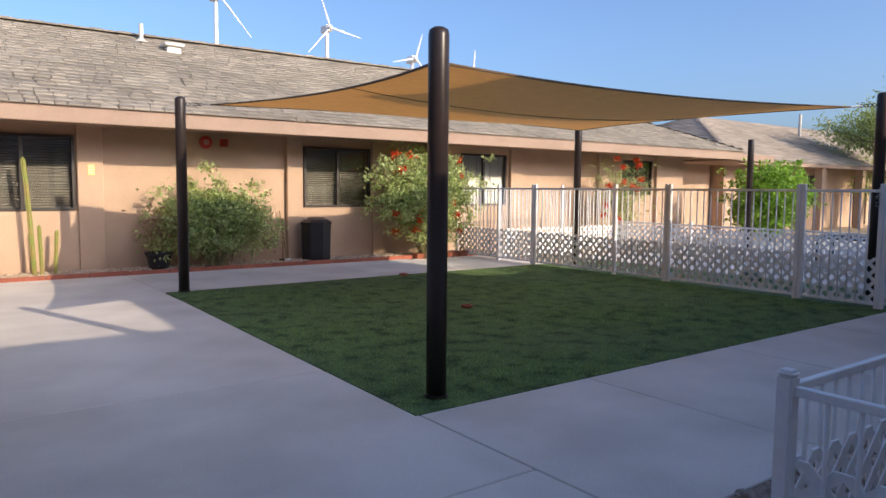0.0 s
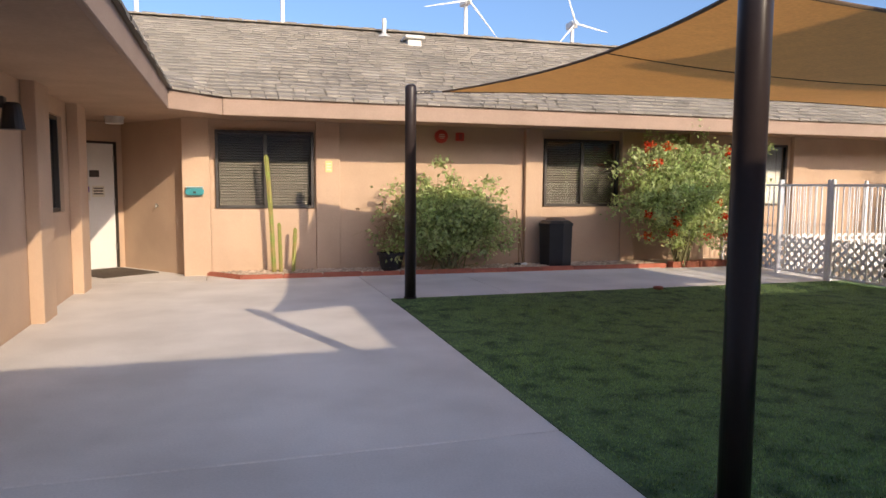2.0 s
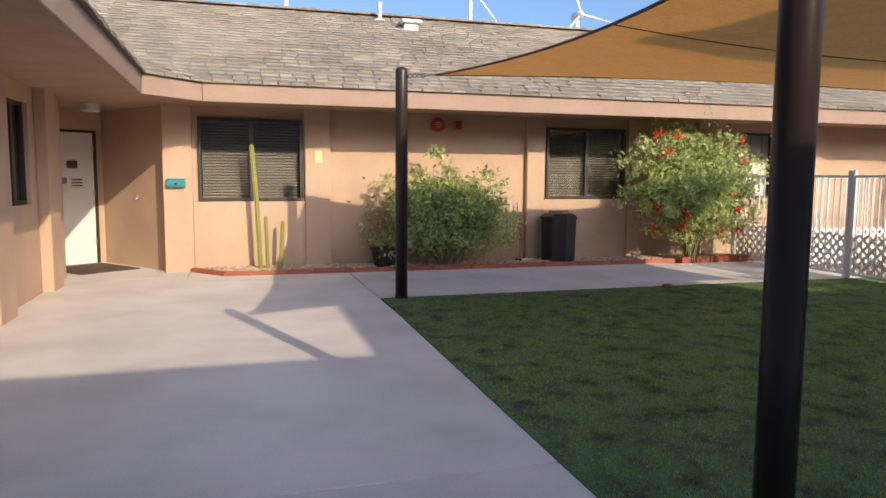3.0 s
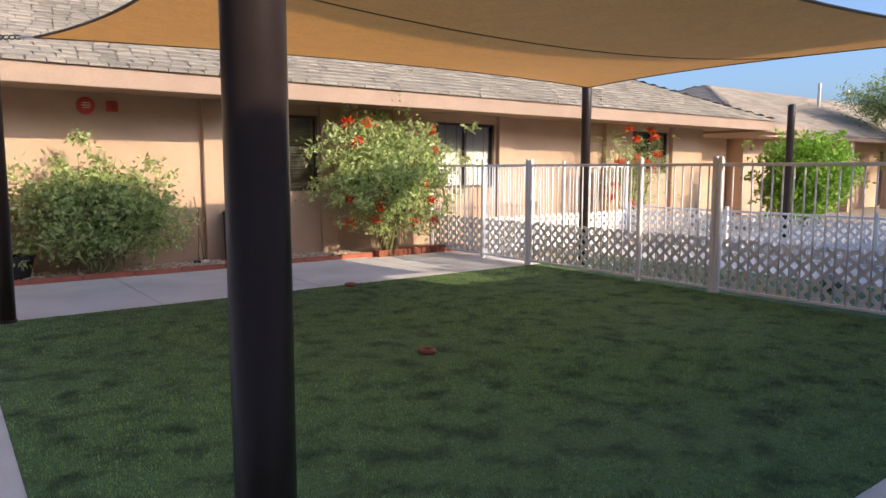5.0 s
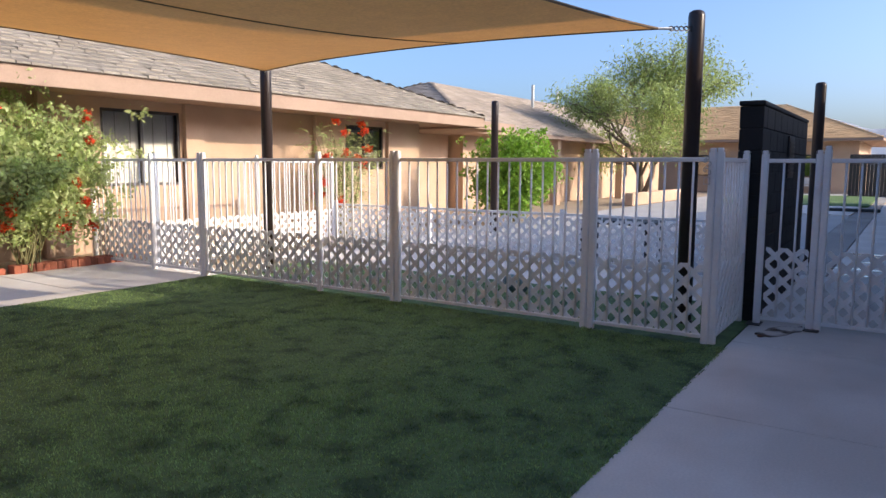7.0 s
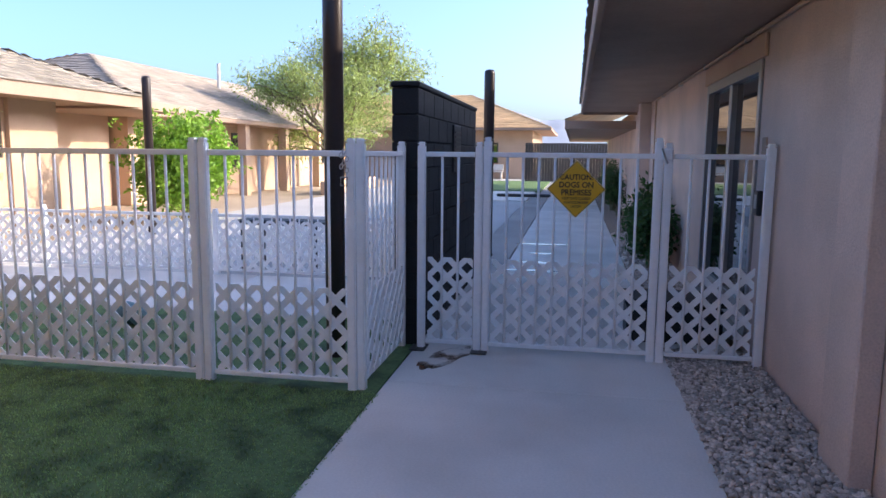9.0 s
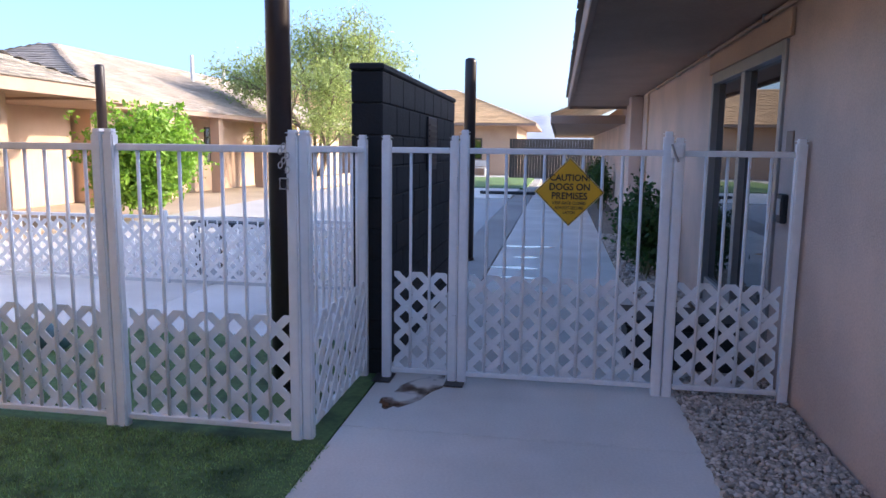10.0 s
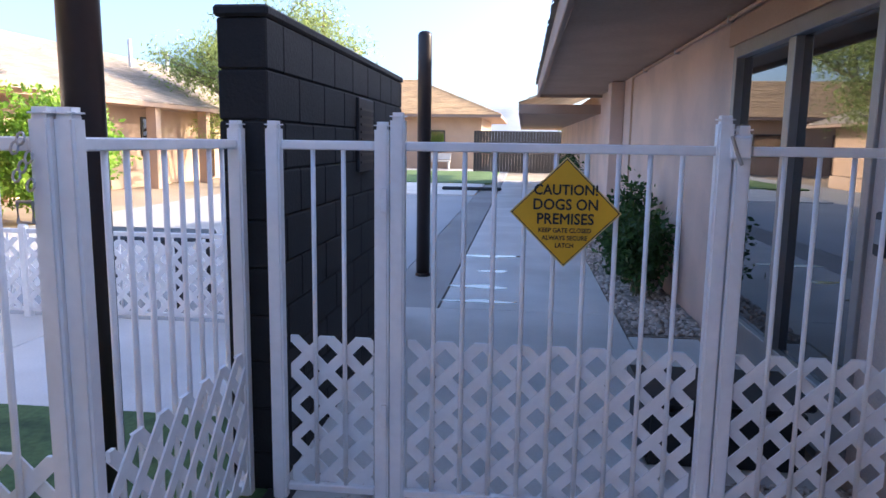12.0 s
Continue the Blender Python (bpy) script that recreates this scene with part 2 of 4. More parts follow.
def wall_along(name, p, q, thick, z0, z1, openings, material):
    """A wall from p to q with openings (s0, s1, z0, z1), its front face on the line, thickness behind (to the left of p to q)."""
    p, q = Vector((*p, 0)), Vector((*q, 0))
    d = (q - p).normalized()
    nrm = Vector((-d.y, d.x, 0))
    length = (q - p).length
    bm = bmesh.new()
    cuts = sorted(openings)
    pieces = []
    s = 0.0
    for a, b, c, e in cuts:
        pieces.append((s, a, z0, z1))
        if c > z0:
            pieces.append((a, b, z0, c))
        if e < z1:
            pieces.append((a, b, e, z1))
        s = b
    pieces.append((s, length, z0, z1))
    for a, b, c, e in pieces:
        join_box(bm, (a, 0, c), (b, thick, e))
    M = Matrix((( d.x, nrm.x, 0, p.x), (d.y, nrm.y, 0, p.y), (0, 0, 1, 0), (0, 0, 0, 1)))
    bm.transform(M)
    return part(name, bm, material, kind="structure")


# ---- ground and paving ----
ground = put("ground", mesh_of("ground", [(-2500, -2500, -0.06), (2500, -2500, -0.06), (2500, 2500, -0.06), (-2500, 2500, -0.06)], [(0, 1, 2, 3)], DIRT), kind="structure")


def slab_floor(name, cells):
    floor = empty(name, Matrix(), "", "", kind="structure")
    for x0, y0, x1, y1 in cells:
        g = 0.005
        box("slab", (x0 + g, y0 + g, -0.1), (x1 - g, y1 - g, 0.0), CONCRETE, floor, 0.006)
    return floor


slab_floor("pavement_west", [(-1.03, -0.5, 2.70, 2.81), (-1.03, 2.81, 2.70, 5.2), (-1.03, 5.2, 2.78, 12.36), (-1.6, 12.36, 0.55, 14.6)])
slab_floor("pavement_north", [(2.78, 10.06, 4.4, 12.36), (4.4, 10.06, 6.25, 12.36), (6.25, 10.06, 8.1, 12.36), (8.1, 10.06, 9.95, 12.2), (0.55, 12.36, 1.07, 12.95)])
slab_floor("pavement_south", [(2.70, 2.05, 4.25, 3.9), (4.25, 2.05, 6.12, 3.9), (6.12, 2.05, 7.95, 3.9), (7.95, 2.05, 9.82, 3.9), (9.82, 2.05, 11.5, 3.9), (11.5, 2.05, 14.1, 3.9), (14.1, 2.05, 17.0, 3.6), (17.0, 2.05, 20.0, 3.6), (20, 2.05, 24, 3.6), (24, 2.05, 29, 3.6), (29, 2.05, 36, 3.6)])
slab_floor("pavement_pen", [(11.42, 4.2, 13.3, 6.4), (11.42, 6.4, 13.3, 9.2), (11.42, 9.2, 13.3, 11.3)])
box("driveway", (13.32, 4.2, -0.055), (60, 11.0, -0.006), DRIVE, kind="structure")
box("driveway_lane", (14.12, 3.62, -0.055), (60, 4.19, -0.008), ASPHALT, kind="structure")
TURF_W = (2.665, 2.785)
prism("turf_base", [(TURF_W[0], 3.86), (11.41, 3.905), (11.41, 10.05), (TURF_W[1], 10.05)], -0.05, 0.006, TURF, None, "structure")
box("far_lawn", (33, 4.0, -0.05), (43, 9.5, 0.05), GRASS, kind="structure")
box("far_walk", (27.5, 4.2, -0.05), (32.9, 8.0, 0.03), CONCRETE, kind="structure")

# ---- north building: walls with pilasters and recessed bays ----
WY = 12.94
SOF = 2.38
wall_along("wall_north", (0.22, WY + 0.10), (18.23, WY + 0.10), 0.2, -0.05, SOF + 0.1, [(0.48, 1.97, 1.03, 2.23), (5.97, 7.44, 1.05, 2.23), (9.84, 11.23, 1.05, 2.24), (15.4, 16.7, 1.3, 2.26)], STUCCO)
for i, (x0, x1) in enumerate([(0.22, 0.62), (2.22, 2.6), (5.82, 6.14), (7.70, 7.98), (9.1, 9.5), (11.5, 11.85), (14.6, 14.95), (17.0, 18.23)]):
    box("wall_pilaster_%d" % (i + 1), (x0, WY, -0.05), (x1, WY + 0.098, SOF + 0.05), STUCCO, None, 0.008, kind="structure")
box("wall_under_window_1", (0.622, WY + 0.03, -0.05), (2.218, WY + 0.098, 1.02), STUCCO, None, 0.004, kind="structure")
box("wall_under_window_2", (6.142, WY + 0.03, -0.05), (7.698, WY + 0.098, 1.04), STUCCO, None, 0.004, kind="structure")
wall_along("wall_north_end", (18.23, WY + 0.3), (18.23, 20), 0.2, -0.05, SOF + 0.1, [], STUCCO)
wall_along("wall_north_back", (-8, 20.0), (18.2, 20.0), 0.2, -0.05, SOF + 0.1, [], STUCCO)
# door recess set at an angle
KX, KY = -0.80, 14.47
wall_along("wall_recess", (KX, KY), (0.22, 13.17), 0.2, -0.05, SOF + 0.1, [], STUCCO)
dd = Vector((-0.787, -0.617, 0))
DW = 0.93
dend = Vector((KX, KY, 0)) + dd * 1.25
wall_along("wall_door", (dend.x, dend.y), (KX, KY), 0.2, -0.05, SOF + 0.1, [(1.25 - 0.1 - DW, 1.25 - 0.1, -0.05, 2.08)], STUCCO)
# west building
WX = -1.03
wall_along("wall_west", (WX, -7.0), (WX, 12.75), 0.2, -0.05, SOF + 0.1, [(13.35, 14.55, 1.06, 2.2), (17.3, 18.2, 1.06, 2.2)], STUCCO)
wall_along("wall_recess_west", (WX - 0.2, 12.75), (dend.x, dend.y), 0.2, -0.05, SOF + 0.1, [], STUCCO)
for i, (y0, y1) in enumerate([(9.42, 9.95), (11.45, 11.95), (7.0, 7.4), (4.6, 5.0)]):
    box("wall_west_pilaster_%d" % (i + 1), (WX + 0.002, y0, -0.05), (WX + 0.135, y1, SOF + 0.05), STUCCO, None, 0.008, kind="structure")
# soffit and fascia round the court
EX, EY = 0.19, 11.74
prism("ceiling_soffit", [(EX - 0.03, -7), (EX - 0.03, 11.115), (0.815, EY + 0.03), (19.32, EY + 0.03), (19.32, 15.5), (-3, 15.5), (-3, -7)], SOF + 0.012, SOF + 0.05, SOFFIT, None, "structure")


def fascia(name, p, q, z0=SOF - 0.045, z1=2.585, material=FASCIA):
    p, q = Vector((*p, 0)), Vector((*q, 0))
    d = (q - p).normalized()
    nrm = Vector((-d.y, d.x, 0))
    L = (q - p).length
    bm = box_data((0, 0, z0), (L, 0.05, z1), 0.008)
    bm.transform(Matrix(((d.x, nrm.x, 0, p.x), (d.y, nrm.y, 0, p.y), (0, 0, 1, 0), (0, 0, 0, 1))))
    return part(name, bm, material, kind="structure")


fascia("trim_fascia_north", (0.83, EY), (19.35, EY))
fascia("trim_fascia_corner", (EX, 11.10), (0.83, EY))
fascia("trim_fascia_west", (EX, -7), (EX, 11.10))
fascia("trim_fascia_end", (19.35, EY), (19.35, 21))

SL = 0.4167


def roof(name, eave_a, eave_b, up, run, material, ends=(0, 0), z0=2.58, tab=0.22, seed=1, kind="structure", parent=None):
    """A pitched plane of overlapping courses from the eave line up. ends: how the left and right ends move per metre of run."""
    a, b, u = Vector((*eave_a, 0)), Vector((*eave_b, 0)), Vector((*up, 0))
    d = (b - a).normalized()
    L = (b - a).length
    rng = np.random.RandomState(seed)
    expo = 0.18
    n = int(run / expo)
    verts, faces = [], []
    sheet = [a, b, b + u * run + d * ends[1] * run, a + u * run + d * ends[0] * run]
    sv2 = [(p.x, p.y, z0 - 0.01 + (SL * run if i > 1 else 0)) for i, p in enumerate(sheet)]
    base = put(name, mesh_of(name, sv2, [(0, 1, 2, 3)], material), parent, None, kind=kind if not parent else "")
    for r in range(n):
        s0, s1 = r * expo, (r + 1) * expo + 0.03
        x = ends[0] * s0 - rng.rand() * tab
        xe = L + ends[1] * s0
        while x < xe:
            w = tab * (0.75 + 0.5 * rng.rand())
            l, rr = max(x, ends[0] * s0) + 0.008, min(x + w, xe) - 0.008
            x += w
            if rr - l < 0.03:
                continue
            t = 0.010 + 0.022 * rng.rand()
            j = 0.012 * rng.rand()
            i0 = len(verts)
            for s, zt in ((s0 - j, t + 0.006), (s1, 0.004)):
                for q in (l, rr):
                    p = a + d * q + u * s
                    verts.append((p.x, p.y, z0 + SL * s + zt))
            for q in (l, rr):
                p = a + d * q + u * (s0 - j)
                verts.append((p.x, p.y, z0 + SL * s0 - 0.008))
            faces += [(i0, i0 + 1, i0 + 3, i0 + 2), (i0 + 4, i0 + 5, i0 + 1, i0)]
    put("shingles", mesh_of("shingles", verts, faces, material), base, None, kind="stuff")
    return base


roof("roof_north", (0.83, EY - 0.04), (19.39, EY - 0.04), (0, 1), 4.9, SHINGLE, (-1.15, -1.0), seed=3)
roof("roof_north_corner", (EX + 0.03, 11.07), (0.86, EY - 0.03), (-0.707, 0.707), 0.55, SHINGLE, (0, 0), seed=4)
roof("roof_north_rear", (19.39, 21.5), (-8, 21.5), (0, -1), 4.95, SHINGLE, (1.0, 0), seed=5, tab=2.0)
roof("roof_north_hip", (19.39, EY - 0.04), (19.39, 21.5), (-1, 0), 4.88, SHINGLE, (1.0, -1.0), seed=6)
roof("roof_west", (EX + 0.04, -7.2), (EX + 0.04, 11.09), (-1, 0), 4.9, SHINGLE, (0, 1.0), seed=7)
roof("roof_west_rear", (-9.6, 18), (-9.6, -7.2), (1, 0), 4.9, SHINGLE, (0, 0), seed=8, tab=2.0)
bm = bmesh.new()
for k in range(72):
    x = -4.6 + k * 0.265
    join_box(bm, (x, 16.44, 4.62), (x + 0.255, 16.74, 4.65 + 0.012 * (k % 2)))
part("roof_ridge_cap", bm, SHINGLE, None, kind="structure")

# ---- south building ----
SY = 1.42
SE = 2.65
wall_along("wall_south", (36, SY), (6.35, SY), 0.2, -0.05, SOF + 0.1, [(36 - 13.3, 36 - 11.15, 0.06, 2.16)], STUCCO_S)
wall_along("wall_south_west", (6.35, SY - 0.2), (6.35, -0.9), 0.2, -0.05, SOF + 0.1, [], STUCCO_S)
# unseen walls added to block the sun; heights set by the wanted shadows
wall_along("wall_south_setback", (4.9, -0.9), (-1.03, -0.9), 0.2, -0.05, 3.68, [], STUCCO_S)
wall_along("wall_south_upper", (20, -0.9), (11.0, -0.9), 0.2, -0.05, 4.43, [], STUCCO_S)
# unseen too, taller here so that it darkens part of the sail
wall_along("wall_south_gable", (11.0, -0.9), (6.4, -0.9), 0.2, -0.05, 5.64, [], STUCCO_S)
# added slanted step, out of view, that shapes the sunlit patch's edge
bm = bmesh.new()
ends = [[bm.verts.new((x, y, z)) for x, z in ((4.9, -0.05), (6.4, -0.05), (6.4, 5.4), (5.06, 3.68), (4.9, 3.68))] for y in (-1.1, -0.9)]
bm.faces.new(ends[0])
bm.faces.new(ends[1][::-1])
for k in range(5):
    bm.faces.new((ends[0][k], ends[0][(k + 1) % 5], ends[1][(k + 1) % 5], ends[1][k]))
part("wall_south_step", bm, STUCCO_S, None, kind="structure")
# unseen slab added behind the sun-blocking walls
prism("roof_setback", [(-1.03, -7), (20, -7), (20, -1.1), (-1.03, -1.1)], 3.3, 3.55, STUCCO_S, None, "structure")
box("wall_south_pilaster_1", (8.78, SY + 0.002, -0.05), (9.16, SY + 0.11, SOF + 0.05), STUCCO_S, None, 0.008, kind="structure")
prism("ceiling_soffit_south", [(6.33, SY - 0.3), (21.97, SY - 0.3), (21.97, SE - 0.03), (6.33, SE - 0.03)], SOF + 0.012, SOF + 0.05, SOFFIT, None, "structure")
fascia("trim_fascia_south", (22, SE), (6.3, SE))
fascia("trim_fascia_south_west", (6.3, SE), (6.3, -0.9))
fascia("trim_fascia_south_east", (22.0, SY), (22.0, SE))
roof("roof_south", (22.0, SE + 0.04), (6.3, SE + 0.04), (0, -1), 3.5, SHINGLE, (0, 0), seed=9)
roof("roof_south_far", (40, 3.0), (22.3, 3.0), (0, -1), 4.9, SHINGLE, (0, 0), seed=10, z0=2.25)
prism("ceiling_soffit_south_far", [(22.16, SY - 0.3), (39.9, SY - 0.3), (39.9, 2.94), (22.16, 2.94)], 2.05, 2.19, SOFFIT, None, "structure")
fascia("trim_fascia_south_far", (40, 3.0), (22.1, 3.0), 2.03, 2.22)
fascia("trim_fascia_far_end", (22.094, 2.998), (22.094, SY + 0.004), 2.034, 2.215)
box("wall_south_far_pilaster", (18.9, SY + 0.002, -0.05), (19.3, SY + 0.2, SOF), STUCCO_S, None, 0.008, kind="structure")

# sliding glass door in the south wall
gd = empty("door_1", Matrix(), "", "", kind="structure")
gx0, gx1, gz1 = 11.15, 13.30, 2.16
for nm, a, b in (("jamb", (gx0, SY - 0.10, 0.06), (gx0 + 0.07, SY + 0.02, gz1)), ("jamb", (gx1 - 0.07, SY - 0.10, 0.06), (gx1, SY + 0.02, gz1)), ("head_rail", (gx0 + 0.072, SY - 0.10, gz1 - 0.09), (gx1 - 0.072, SY + 0.02, gz1)), ("threshold", (gx0 + 0.072, SY - 0.12, 0.04), (gx1 - 0.072, SY + 0.10, 0.09)), ("meeting_stile", (12.16, SY - 0.07, 0.092), (12.26, SY + 0.012, gz1 - 0.092)), ("bottom_rail", (gx0 + 0.072, SY - 0.06, 0.092), (12.158, SY + 0.0, 0.30)), ("bottom_rail", (12.262, SY - 0.06, 0.092), (gx1 - 0.072, SY + 0.0, 0.30))):
    box(nm, a, b, ALU, gd, 0.004)
GLASSDARK = mat("dark_reflecting_glass", (0.012, 0.014, 0.015), 0.02, 0.0, 1, 5, 0.0)
GLASSDARK.node_tree.nodes["Principled BSDF"].inputs["IOR"].default_value = 2.3
for a, b in ((gx0 + 0.072, 12.158), (12.262, gx1 - 0.072)):
    pane = box("pane", (a, SY - 0.045, 0.302), (b, SY - 0.037, gz1 - 0.092), GLASSDARK, gd)
box("trim_door_header", (gx0 - 0.1, SY + 0.003, gz1 + 0.002), (gx1 + 0.1, SY + 0.03, gz1 + 0.17), STUCCO, None, 0.004, kind="structure")
# dark board standing in for the room's shade behind the door
box("wall_behind_door", (gx0 - 0.2, SY - 0.42, 0), (gx1 + 0.2, SY - 0.40, 2.3), ROOM_SHADE, None, kind="structure")
box("pavement_door_pad", (11.0, SY + 0.1, -0.06), (13.4, 2.045, 0.0), CONCRETE, None, 0.006, kind="structure")


# ---- windows ----
def slider(index, x0, x1, z0, z1, y, slat_mat, pale=False, split=0.5, axis="y", sash=True):
    """A two-light sliding window with blinds behind, at the front plane y."""
    w = empty("window_%d" % index, Matrix(), "", "", kind="structure")
    f = 0.045
    xm = x0 + (x1 - x0) * split
    for nm, a, b in (("window_frame", (x0, y, z0), (x0 + f, y + 0.07, z1)), ("window_frame", (x1 - f, y, z0), (x1, y + 0.07, z1)), ("window_frame", (x0 + f, y, z0), (x1 - f, y + 0.07, z0 + f)), ("window_frame", (x0 + f, y, z1 - f), (x1 - f, y + 0.07, z1)), ("mullion", (xm - 0.028, y + 0.004, z0 + f), (xm + 0.028, y + 0.06, z1 - f))):
        box(nm, a, b, BRONZE, w, 0.003)
    for a, b, k in ((x0 + f, xm - 0.028, 0.03), (xm + 0.028, x1 - f, 0.045)):
        p = box("pane", (a, y + k, z0 + f), (b, y + k + 0.005, z1 - f), CLEAR, w)
        p.visible_shadow = False
    bl = empty("window_blind", Matrix(), "", "")
    bl.parent = w
    if pale:
        for a, b in ((x0 + f, xm - 0.01), (xm + 0.01, x1 - f)):
            n = 5
            for k in range(n):
                box("vane", (a + (b - a) * k / n, y + 0.10 + 0.012 * (k % 2), z0 + 0.02), (a + (b - a) * (k + 0.97) / n, y + 0.104 + 0.012 * (k % 2), z1 - 0.02), slat_mat, bl)
    else:
        bm = box_data((0, -0.021, -0.0013), (x1 - x0 - 2 * f - 0.02, 0.021, 0.0013))
        me = finish(bm, "slat", slat_mat)
        n = int((z1 - z0 - 0.08) / 0.042)
        for k in range(n):
            put("slat", me, bl, pose(x0 + f + 0.01, y + 0.12, z0 + 0.06 + k * 0.042, 38))
    # added board whose dark colour plays the unlit room behind the blind
    box("wall_window_back_%d" % index, (x0 - 0.25, y + 0.5, z0 - 0.3), (x1 + 0.25, y + 0.52, z1 + 0.12), ROOM_SHADE, None, kind="structure")
    return w


slider(1, 0.70, 2.19, 1.03, 2.23, WY + 0.045, BLIND)
slider(2, 6.19, 7.66, 1.05, 2.23, WY + 0.045, BLIND)
slider(3, 10.06, 11.45, 1.05, 2.24, WY + 0.11, CURTAIN, True)
slider(4, 15.62, 16.92, 1.3, 2.26, WY + 0.11, BLIND)
for i, (y0, y1) in enumerate(((11.2, 10.3), (7.55, 6.35))):
    w = slider(5 + i, 0, abs(y1 - y0), 1.06, 2.2, 0, BLIND)
    M = Matrix(((0, -1, 0, WX - 0.045 + 0.0), (1, 0, 0, y1), (0, 0, 1, 0), (0, 0, 0, 1)))
    w.matrix_basis = M
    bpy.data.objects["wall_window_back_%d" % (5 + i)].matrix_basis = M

# ---- white door in the angled recess ----
dn = Vector((dd.y, -dd.x, 0))
if dn.y > 0:
    dn = -dn
h0 = Vector((KX, KY, 0)) + dd * 0.1
DM = Matrix(((dd.x, dn.x, 0, h0.x), (dd.y, dn.y, 0, h0.y), (0, 0, 1, 0), (0, 0, 0, 1)))
dr = empty("door_2", DM, "", "", kind="structure")
box("door_frame", (-0.002, -0.06, 0), (0.04, 0.012, 2.08), BRONZE, dr)
box("door_frame", (DW - 0.04, -0.06, 0), (DW + 0.002, 0.012, 2.08), BRONZE, dr)
box("door_frame", (0.04, -0.06, 2.045), (DW - 0.04, 0.012, 2.08), BRONZE, dr)
box("door_leaf", (0.043, -0.05, 0.012), (DW - 0.043, -0.005, 2.042), DOORW, dr, 0.003)
box("threshold", (0.0, -0.08, 0.0), (DW, 0.03, 0.010), ALU, dr)
for z in (0.3, 1.05, 1.75):
    box("hinge", (0.035, -0.006, z), (0.06, 0.012, z + 0.1), STEEL, dr, 0.003)
box("name_plate", (0.30, -0.004, 1.50), (0.46, 0.004, 1.61), BRONZE, dr, 0.002, "dark brown plate with illegible pale lines")
box("notice", (0.22, -0.004, 1.18), (0.42, 0.002, 1.36), PAPER, dr, 0.0, "pale paper notice with illegible print")
for k in range(3):
    box("print_line", (0.24, 0.0025, 1.22 + 0.045 * k), (0.40, 0.0035, 1.24 + 0.045 * k), BRONZE, dr)
box("notice", (0.46, -0.004, 1.13), (0.60, 0.002, 1.37), PAPER, dr, 0.0, "pale paper notice with a violet band")
box("notice_band", (0.47, 0.0025, 1.26), (0.59, 0.0035, 1.35), mat("violet_print", (0.22, 0.15, 0.40), 0.7, 0.05), dr)
part("handle", tube_data([(DW - 0.10, 0.0, 1.0), (DW - 0.10, 0.05, 1.0), (DW - 0.20, 0.055, 1.0)], [0.012] * 3), STEEL, dr)

# ---- shade sail and its posts ----
def pole(x, y, z, r=0.07, label="dark brown steel shade sail post with a rounded cap"):
    p = empty("sail_post", pose(x, y, 0), label, "post", "sail posts")
    bm = tube_data([(0, 0, -0.05), (0, 0, z - 0.05), (0, 0, z - 0.018), (0, 0, z)], [r, r, r * 0.92, r * 0.55], 28)
    part("shaft", bm, POLE, p, smooth=False)
    for f in p.children[0].data.polygons:
        f.use_smooth = len(f.vertices) == 4
    part("collar", tube_data([(0, 0, 0.0), (0, 0, 0.03)], [r + 0.012, r + 0.008], 28), POLE, p)
    return p


POSTS = [(3.02, 10.02, 2.62), (3.0, 4.11, 2.48), (10.22, 9.62, 2.62), (10.30, 4.40, 2.72)]
for x, y, z in POSTS:
    pole(x, y, z)
pole(16.82, 10.03, 2.72, 0.075)
pole(15.64, 3.96, 2.62, 0.075)

SC = [Vector((3.33, 9.72, 2.51)), Vector((3.06, 4.22, 2.28)), Vector((9.86, 4.60, 2.52)), Vector((10.05, 9.45, 2.53))]


def sail_point(u, v):
    """u from the west edge to the east one, v from south to north; edges cut inward in a curve."""
    p = SC[1].lerp(SC[2], u).lerp(SC[0].lerp(SC[3], u), v)
    cu, cv = 4 * u * (1 - u), 4 * v * (1 - v)
    p.y += 0.42 * cu * (1 - 2 * v)
    p.x += 0.36 * cv * (1 - 2 * u)
    p.z -= 0.16 * cu * cv
    return p


NS = 40
sail = empty("shade_sail", Matrix(), "tan fabric shade sail stretched between four brown posts", "shade sail")
sverts = [tuple(sail_point(i / NS, j / NS)) for j in range(NS + 1) for i in range(NS + 1)]
sfaces = [(j * (NS + 1) + i, j * (NS + 1) + i + 1, (j + 1) * (NS + 1) + i + 1, (j + 1) * (NS + 1) + i) for j in range(NS) for i in range(NS)]
put("cloth", mesh_of("cloth", sverts, sfaces, SAIL, True), sail)
HEM = mat("sail_hem", (0.13, 0.085, 0.05), 0.8, 0.05)
for side in range(4):
    pts = [sail_point(*((k / 30, 0), (k / 30, 1), (0, k / 30), (1, k / 30))[side]) for k in range(31)]
    part("hem", tube_data(pts, [0.011] * 31, 6), HEM, sail)
for v in (0.36,):
    part("seam", tube_data([sail_point(k / 40, v) - Vector((0, 0, 0.004)) for k in range(41)], [0.004] * 41, 5), HEM, sail)
for c, (x, y, z) in zip(SC, (POSTS[0], POSTS[1], POSTS[3], POSTS[2])):
    e = Vector((x, y, min(z - 0.1, c.z + 0.05)))
    d = e - c
    part("shackle", tube_data([c, c + d * 0.35], [0.012, 0.012], 6), STEEL, sail)
    for k in range(5):
        q = c + d * (0.35 + 0.13 * k)
        ring = [q + Vector((d.normalized().x * 0.03 * math.cos(a), d.normalized().y * 0.03 * math.cos(a), 0.018 * math.sin(a))) for a in [i * math.pi / 5 for i in range(11)]]
        part("chain_link", tube_data(ring, [0.006] * 11, 5), BLACKP, sail)


